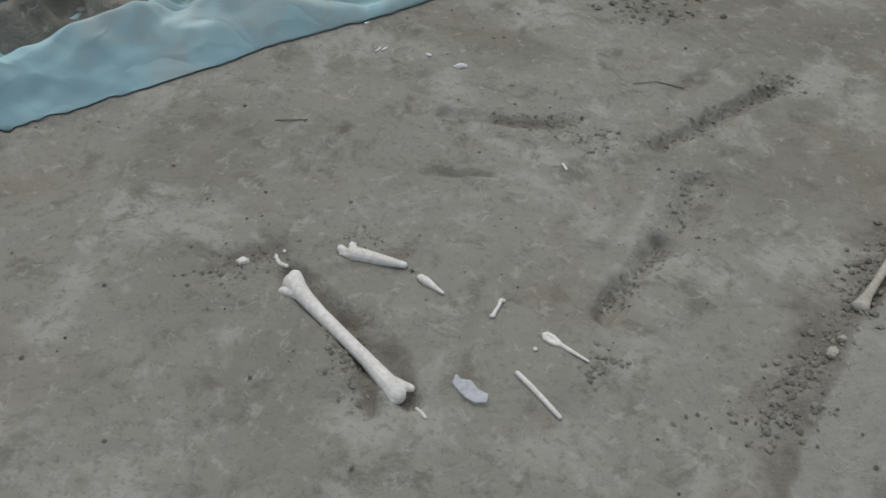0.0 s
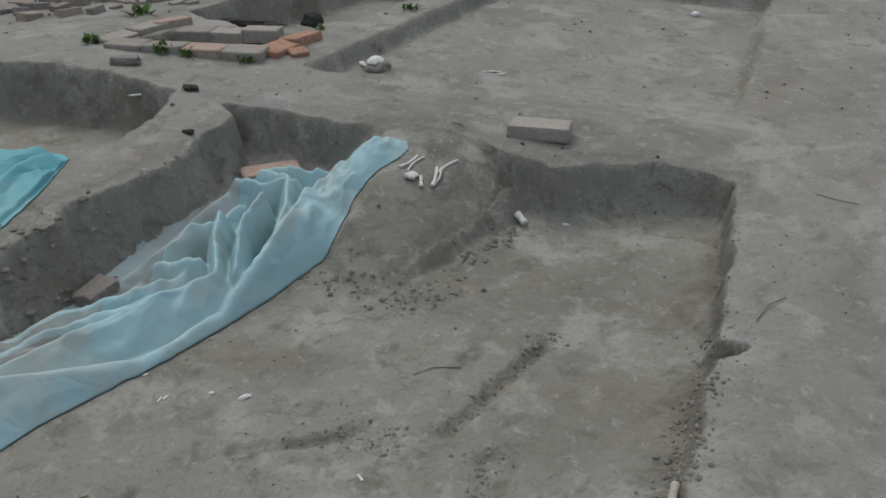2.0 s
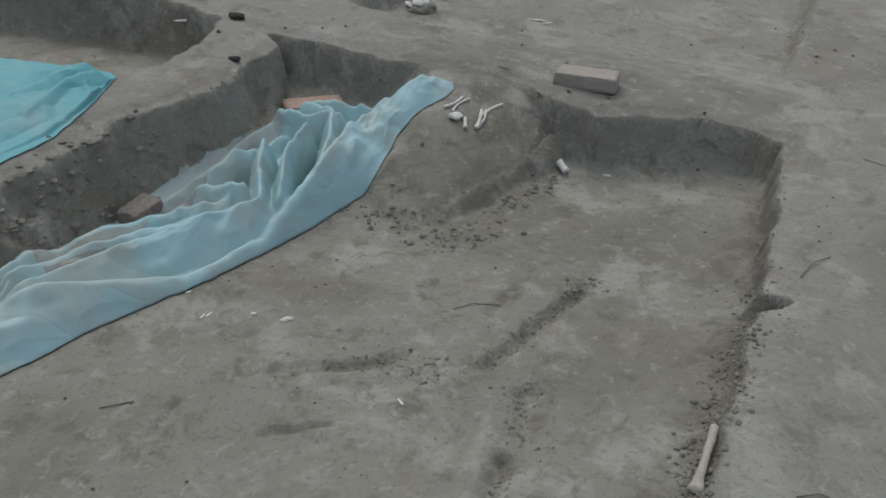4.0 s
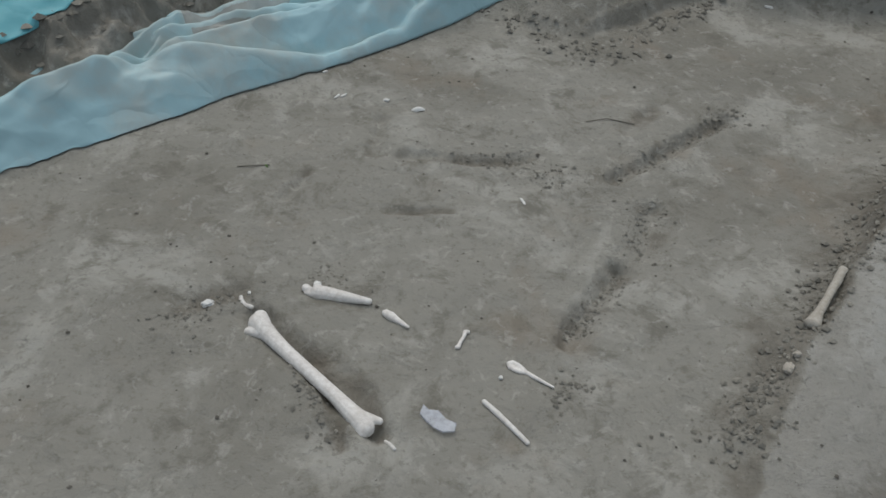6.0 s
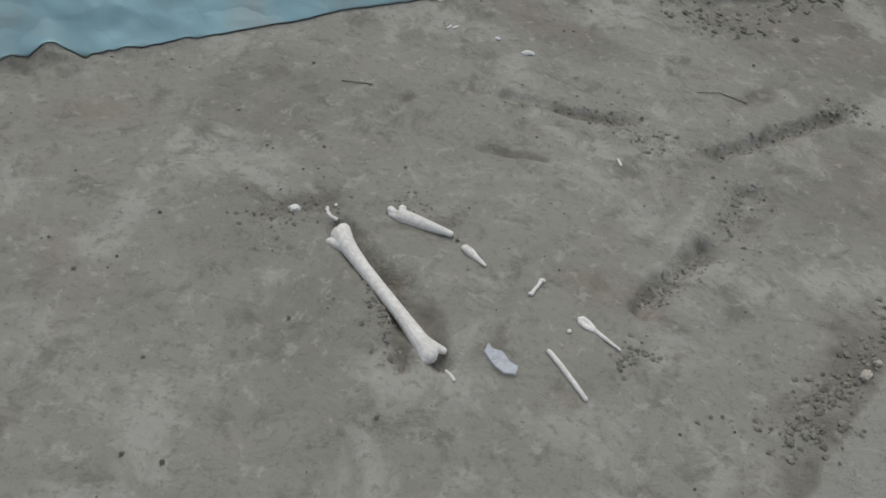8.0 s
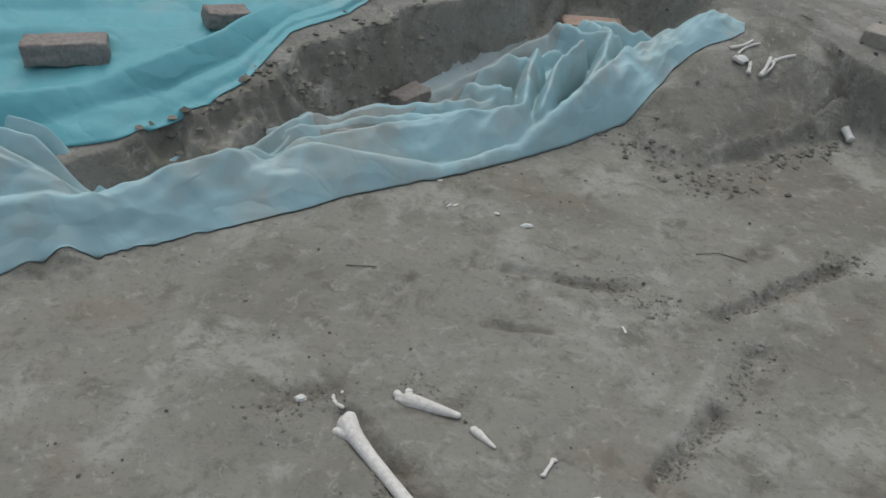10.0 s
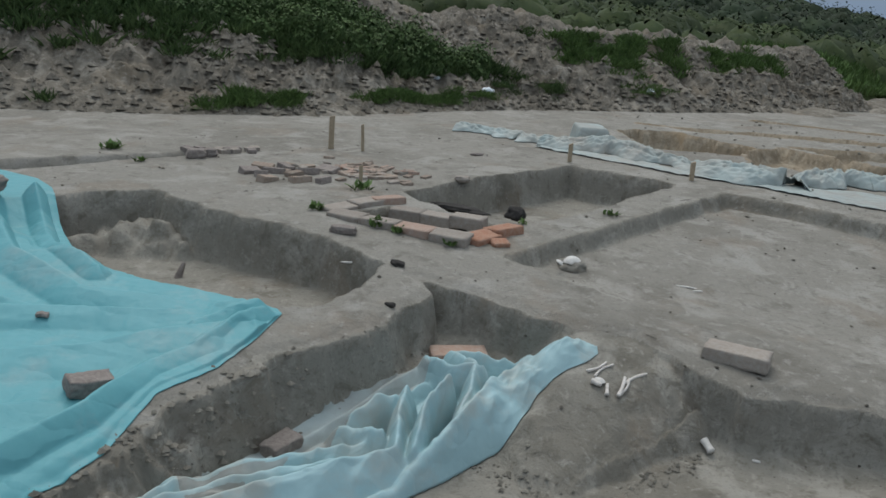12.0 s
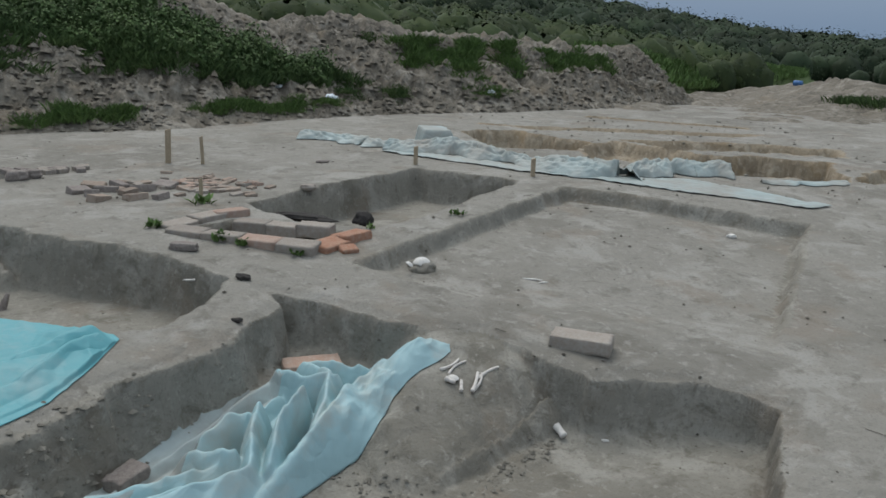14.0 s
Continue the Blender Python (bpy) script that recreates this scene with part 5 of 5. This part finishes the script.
# weeds on the spoil heap: patches by place along and up the slope, their half sizes, and height
PATCHES = [(0.10, 0.38, 0.12, 0.2, 0.34, 500), (0.22, 0.46, 0.08, 0.12, 0.32, 500), (0.30, 0.36, 0.07, 0.08, 0.30, 450), (0.37, 0.28, 0.06, 0.07, 0.28, 450), (0.43, 0.23, 0.05, 0.05, 0.26, 380), (0.485, 0.215, 0.035, 0.035, 0.22, 240), (0.33, 0.5, 0.03, 0.08, 0.25, 160),
           (0.40, 0.085, 0.028, 0.018, 0.14, 150), (0.445, 0.075, 0.025, 0.016, 0.13, 110), (0.24, 0.06, 0.010, 0.02, 0.2, 60), (0.285, 0.06, 0.012, 0.015, 0.16, 50), (0.20, 0.045, 0.02, 0.02, 0.12, 40), (0.49, 0.07, 0.012, 0.012, 0.12, 30), (0.515, 0.12, 0.01, 0.02, 0.12, 25),
           (0.60, 0.40, 0.020, 0.10, 0.26, 110), (0.635, 0.30, 0.018, 0.10, 0.26, 90), (0.66, 0.45, 0.014, 0.09, 0.26, 60), (0.70, 0.36, 0.012, 0.12, 0.26, 60), (0.755, 0.40, 0.014, 0.12, 0.26, 70), (0.80, 0.42, 0.016, 0.10, 0.26, 60), (0.84, 0.42, 0.010, 0.10, 0.24, 36), (0.56, 0.14, 0.014, 0.03, 0.14, 40), (0.66, 0.1, 0.02, 0.02, 0.12, 40), (0.55, 0.5, 0.006, 0.02, 0.14, 14)]
r = np.random.RandomState(11)
for k, (pu, pv, su, sv, h, n) in enumerate(PATCHES):
    q = r.randn(n, 2) * 0.5
    roots = [on_heap(min(0.99, max(0.0, pu + a_ * su)), min(0.64, max(0.02, pv + b_ * sv))) for a_, b_ in q]
    v_, t_ = blades(roots, 0.07, h * 0.62 * r.uniform(0.4, 1.25, n), 52, 0.05, 200 + k, 0.35)
    tagged(raw("weeds", v_, t_, LEAF if pv < 0.1 or pu > 0.58 else WEED), "dense dark green weeds on the spoil heap", "weeds", kind="stuff")
n = 520
uu, vv = r.rand(n) ** 1.3 * 0.5, r.rand(n)
low_v = np.interp(uu, [0, 0.2, 0.3, 0.4, 0.5], [0.28, 0.34, 0.27, 0.2, 0.18])
high_v = np.interp(uu, [0, 0.25, 0.33, 0.4, 0.5], [0.64, 0.62, 0.48, 0.36, 0.26])
roots = np.array([on_heap(a_, b_) for a_, b_ in zip(uu, low_v + (high_v - low_v) * vv)])
size = r.uniform(0.10, 0.26, n) * np.interp(uu, [0, 0.3, 0.5], [1.2, 1.0, 0.75])
v_, t_ = foliage(roots + np.stack([0 * size, 0 * size, size * 0.5], -1), size, 240, 0.026, 77)
tagged(raw("bushes", v_, t_, WEED), "low dark green bushes on the soil mound", "bushes", kind="stuff")
clods = [on_heap(a_, b_) for a_, b_ in zip(r.rand(12000), r.uniform(0.005, 0.63, 12000) ** 1.15)]
base = np.array([(0, 0, 0.8), (1, 0, 0), (0.2, 1, 0.1), (-0.9, 0.3, 0), (-0.4, -0.9, 0.1), (0.6, -0.7, 0)])
tri = np.array([(0, 1, 2), (0, 2, 3), (0, 3, 4), (0, 4, 5), (0, 5, 1)])
v_ = np.array(clods)[:, None] + base[None] * r.uniform(0.5, 1.3, (12000, 6, 3)) * (0.012 + 0.07 * r.rand(12000) ** 3)[:, None, None]
tagged(raw("clods", v_.reshape(-1, 3), (tri[None] + 6 * np.arange(12000)[:, None, None]).reshape(-1, 3), SPOIL), "clods lying on the spoil heap", "soil", kind="stuff")
for u0, v0, size in ((0.497, 0.085, (0.16, 0.1, 0.09)), (0.655, 0.095, (0.12, 0.07, 0.06)), (0.447, 0.185, (0.1, 0.07, 0.05))):
    x, y, z = on_heap(u0, v0)
    lump("plastic_litter", (x, y - 0.03, z), size, PLASTIC, "crumpled white plastic litter on the spoil heap", "litter", int(90 * u0), 20, 0.4, group="litter")


# ---- sheets by the far cuts ----
def heaped_sheet(line, wide, high, seed, label, n=200, m=44):
    p_ = spread(line, n)
    t_ = np.gradient(p_, axis=0)
    t_ /= np.linalg.norm(t_, axis=1)[:, None]
    side_ = np.stack([-t_[:, 1], t_[:, 0]], -1)
    w_ = np.linspace(-1, 1, m)[:, None]
    s_ = np.linspace(0, 1, n)[None, :]
    wd = wide * (0.65 + 1.0 * (wave(s_ * 9 + seed, s_ * 0, 1.0, 2) + 0.3))
    x = p_[None, :, 0] + side_[None, :, 0] * w_ * wd
    y = p_[None, :, 1] + side_[None, :, 1] * w_ * wd
    ln = np.cumsum(np.r_[0, np.linalg.norm(np.diff(p_, axis=0), axis=1)])[None, :]
    f_ = 0.7 * (0.5 - np.abs(wave(ln * 0.8 + seed, w_ * wd * 1.6 + 0.3 * ln, 0.16, 3))) + 0.5 * (0.5 - np.abs(wave(ln + seed, w_ * wd * 2 - 0.5 * ln, 0.07, 2)))
    z = land(x, y) + 0.008 + (1 - w_ ** 2) * (high * (0.5 + 0.9 * (wave(ln + seed, ln * 0, 0.6, 2) + 0.3)) + high * 1.9 * np.clip(f_, 0, 1))
    return tagged(thick(sheet("plastic_sheet", x, y, z, TARP_GREY), 0.004), label, "tarpaulin")


heaped_sheet([(0.45, 8.9), (0.75, 8.75), (1.1, 8.55), (1.36, 8.2)], 0.16, 0.05, 1, "pale crumpled plastic sheet beside the far cuts", 110)
heaped_sheet([(1.25, 8.2), (1.66, 8.02), (1.9, 7.9), (2.3, 7.55), (2.54, 7.2), (2.77, 6.95), (3.08, 6.72)], 0.17, 0.07, 4, "long twisted roll of pale plastic sheet")
heaped_sheet([(3.12, 6.72), (3.45, 6.95), (3.85, 7.0), (4.2, 6.95)], 0.15, 0.06, 8, "pale plastic sheet bunched at a cut edge", 110)
heaped_sheet([(4.35, 6.62), (4.8, 6.58), (5.15, 6.6)], 0.06, 0.015, 9, "narrow strip of pale plastic sheet", 80)
x, y = np.meshgrid(np.linspace(1.56, 1.98, 40), np.linspace(8.15, 8.75, 40))
z = np.maximum(land(x, y), 0.51 + 0.19 * step(0.0, 0.07, np.minimum(np.minimum(x - 1.58, 1.96 - x), np.minimum(y - 8.2, 8.7 - y)) + 0.03 * wave(x, y, 0.1, 2))) + 0.006
tagged(thick(sheet("plastic_sheet", x, y, z, TARP_GREY), 0.004), "pale plastic sheet draped over a low block", "tarpaulin")
FLAT_NEAR, FLAT_FAR = [(1.2, 7.98), (1.8, 7.45), (2.25, 7.02), (2.65, 6.74), (3.0, 6.5), (3.4, 6.2), (3.8, 6.05), (4.3, 5.76)], [(1.3, 8.1), (1.95, 7.65), (2.45, 7.15), (2.8, 6.85), (3.2, 6.75), (3.7, 6.62), (4.1, 6.3), (4.5, 5.84)]
a, b = spread(FLAT_NEAR, 160), spread(FLAT_FAR, 160)
v = np.linspace(0, 1, 40)[:, None]
x = a[None, :, 0] * (1 - v) + b[None, :, 0] * v + 0.03 * wave(v * 2, np.linspace(0, 9, 160)[None, :], 0.3, 2)
y = a[None, :, 1] * (1 - v) + b[None, :, 1] * v + 0.06 * wave(v * 0 + 5, np.linspace(0, 9, 160)[None, :], 0.3, 3)
z = land(x, y) + 0.008 + 0.02 * (0.5 - np.abs(wave(x, y, 0.12, 3)))
tagged(thick(sheet("plastic_sheet", x, y, z, TARP_GREY), 0.003), "flat whitish plastic film on bare ground", "tarpaulin")


# ---- rough ground, bank and woods beyond ----
def ribbon(name, lows, highs, rows_, mat, bumps, label, category, kind="", fall=None):
    """Ground between a low and a high line, with an optional fall behind it."""
    a_, b_ = spread(lows, 160), spread(highs, 160)
    k_ = np.linspace(0, 1, rows_)[:, None, None]
    g_ = a_[None] * (1 - k_) + b_[None] * k_
    if fall:
        g_ = np.concatenate([g_, b_[None] + k_[1:] * np.array(fall)], 0)
    x, y, z = g_[..., 0], g_[..., 1], g_[..., 2]
    z = z + bumps * (wave(x, y, 1.2, 4, 0.55) + 0.6 * np.abs(wave(x, y, 0.4, 3)))
    return tagged(sheet(name, x, y, z, mat), label, category, kind=kind), x, y, z


ribbon("disturbed_ground", [(3.0, 12.0, 0.42), (4.4, 12.34, 0.45), (5.5, 12.3, 0.45), (6.24, 11.4, 0.45), (7.0, 10.4, 0.45), (7.56, 10.0, 0.45), (8.6, 9.2, 0.45), (10, 8.2, 0.45)],
       [(5.0, 17.0, 0.38), (7.74, 17.3, 0.45), (12.05, 21.3, 0.30), (13.5, 21.5, 0.44), (12.6, 18.6, 0.70), (11.6, 15.9, 0.90), (12.2, 14.6, 0.86), (14, 13, 0.86)], 90, SPOIL, 0.16, "rough churned brown soil beyond the excavated area", "ground", "structure", (3, 4, -1.2))
ribbon("grass_bank", [(6.2, 16.6, 0.1), (8.6, 18.3, 0.15), (13.9, 24.6, -0.1), (23.2, 35.5, -0.5), (30, 44, -0.9)], [(7.0, 19.6, 1.35), (8.5, 20.7, 1.17), (11.5, 23.8, 1.02), (16.3, 29.2, 0.75), (25.4, 38.9, 0.2)], 50, MEADOW, 0.2, "long green grassy bank beside the site", "bank", fall=(-3, 4, -1.6))
r = np.random.RandomState(21)
bl, bh = along([(6.2, 16.6, 0.3), (8.68, 18.46, 0.42), (13.97, 24.75, 0.2), (23.2, 35.5, 0.05)], r.rand(2600)), along([(7.0, 19.6, 1.35), (8.5, 20.7, 1.17), (11.5, 23.8, 1.02), (16.3, 29.2, 0.75), (25.4, 38.9, 0.2)], r.rand(2600))
s = r.rand(2600)
bl = along([(6.2, 16.6, 0.3), (8.68, 18.46, 0.42), (13.97, 24.75, 0.2), (23.2, 35.5, 0.05)], s)
bh = along([(7.0, 19.6, 1.35), (8.5, 20.7, 1.17), (11.5, 23.8, 1.02), (16.3, 29.2, 0.75), (25.4, 38.9, 0.2)], s)
roots = bl + (bh - bl) * r.rand(2600)[:, None]
v_, t_ = blades(roots, 0.12, 0.28, 10, 0.09, 5, 0.6)
tagged(raw("tall_grass", v_, t_, LEAF), "tall grass on the green bank", "grass", kind="stuff")
roots = np.stack([r.uniform(9.9, 11.8, 300), r.uniform(12.0, 13.8, 300), np.full(300, 0.62)], -1)
v_, t_ = blades(roots, 0.12, 0.2, 20, 0.06, 6, 0.5)
tagged(raw("tall_grass", v_, t_, WEED), "dark weeds at the edge of the churned soil", "grass", kind="stuff")


# the wooded hill
HILL = [(-134, 174, 23.9), (-94.5, 198.7, 25.7), (-31.1, 218, 22.5), (23.8, 219, 12.2), (60.9, 211.8, 7.0), (80.1, 205.3, 4.0), (99.3, 196.8, 0.9), (116.7, 187, -1.6), (127.3, 180, -2.0), (145.6, 165.5, -4.2)]
hx, hk = along(HILL, np.linspace(0, 1, 200)), np.linspace(0.14, 1.0, 60)[:, None]
x, y = hx[None, :, 0] * hk, hx[None, :, 1] * hk
hill_z = lambda top_z, k: -0.55 + (top_z - 1.0 + 0.55) * np.clip((k - 0.16) / 0.84, 0, 1) ** 1.05
z = hill_z(hx[None, :, 2], hk) + 0.8 * wave(x, y, 22, 3) * hk
tagged(sheet("hill", x, y, z, WOODS), "distant hillside under woods and scrub", "hill", kind="structure")
r = np.random.RandomState(4)
n = 1900
s, k = r.rand(n), 0.24 + 0.76 * r.rand(n) ** 0.8
top_ = along(HILL, s)
size = np.interp(k, [0.2, 1.0], [1.0, 3.6]) * r.uniform(0.5, 1.4, n)
cen = np.stack([top_[:, 0] * k, top_[:, 1] * k, hill_z(top_[:, 2], k) + size * 0.5], -1)
v_, t_ = crowns(cen, size, 180, 0.075 * size, 8)
tagged(raw("woods", v_, t_, WOODS, True), "dark green woods covering the distant hillside", "woods", kind="stuff")
# scrub close behind the heap
n = 620
x = r.uniform(-14, 14, n)
y = 19.5 + 0.25 * np.maximum(x, 0) + r.rand(n) ** 1.4 * 14
size = r.uniform(0.35, 1.1, n)
cen = np.stack([x, y, np.interp(x, [-14, -4, 2, 8, 14], [1.9, 1.5, 1.2, 0.7, 0.1]) + 0.06 * (y - 19) + 0 * size], -1)
v_, t_ = crowns(cen, size, 300, 0.05, 9)
tagged(raw("scrub", v_, t_, SCRUB, True), "green scrub and bushes growing behind the spoil heap", "scrub", kind="stuff")
# the row of trees across the valley
n = 150
x = r.uniform(33, 62, n)
cen = np.stack([x, 96 - 0.8 * x + r.randn(n) * 2.5, r.uniform(-2.0, 1.0, n) + np.interp(x, [33, 44, 62], [-0.4, 0.0, 1.4])], -1)
v_, t_ = crowns(cen, r.uniform(0.8, 1.8, n), 150, 0.13, 10)
tagged(raw("tree_row", v_, t_, WOODS, True), "dark row of trees across the valley", "woods", kind="stuff")


# ---- a blue drum on the churned soil ----
BLUE = material("blue_drum_plastic", [(0.05, 0.13, 0.30), (0.08, 0.19, 0.40)], (4, 30), 0.45, 0.2, 0.004)
bm = bmesh.new()
rings = []
for z_, r_ in ((-0.20, 0.0), (-0.20, 0.11), (-0.185, 0.125), (-0.08, 0.125), (-0.07, 0.132), (-0.06, 0.125), (0.06, 0.125), (0.07, 0.132), (0.08, 0.125), (0.185, 0.125), (0.20, 0.11), (0.20, 0.0)):
    rings.append([bm.verts.new((r_ * math.cos(k * math.pi / 10), r_ * math.sin(k * math.pi / 10), z_)) for k in range(20)])
for p_, q_ in zip(rings, rings[1:]):
    for k in range(20):
        bm.faces.new((p_[k], p_[(k + 1) % 20], q_[(k + 1) % 20], q_[k]))
bmesh.ops.remove_doubles(bm, verts=bm.verts, dist=1e-5)
drum = part("drum", bm, BLUE)
drum.matrix_basis = pose(12.8, 19.5, 0.66, 90, 0, 35) @ Matrix.Scale(0.55, 4)
tagged(drum, "small blue plastic drum lying on churned soil", "drum")
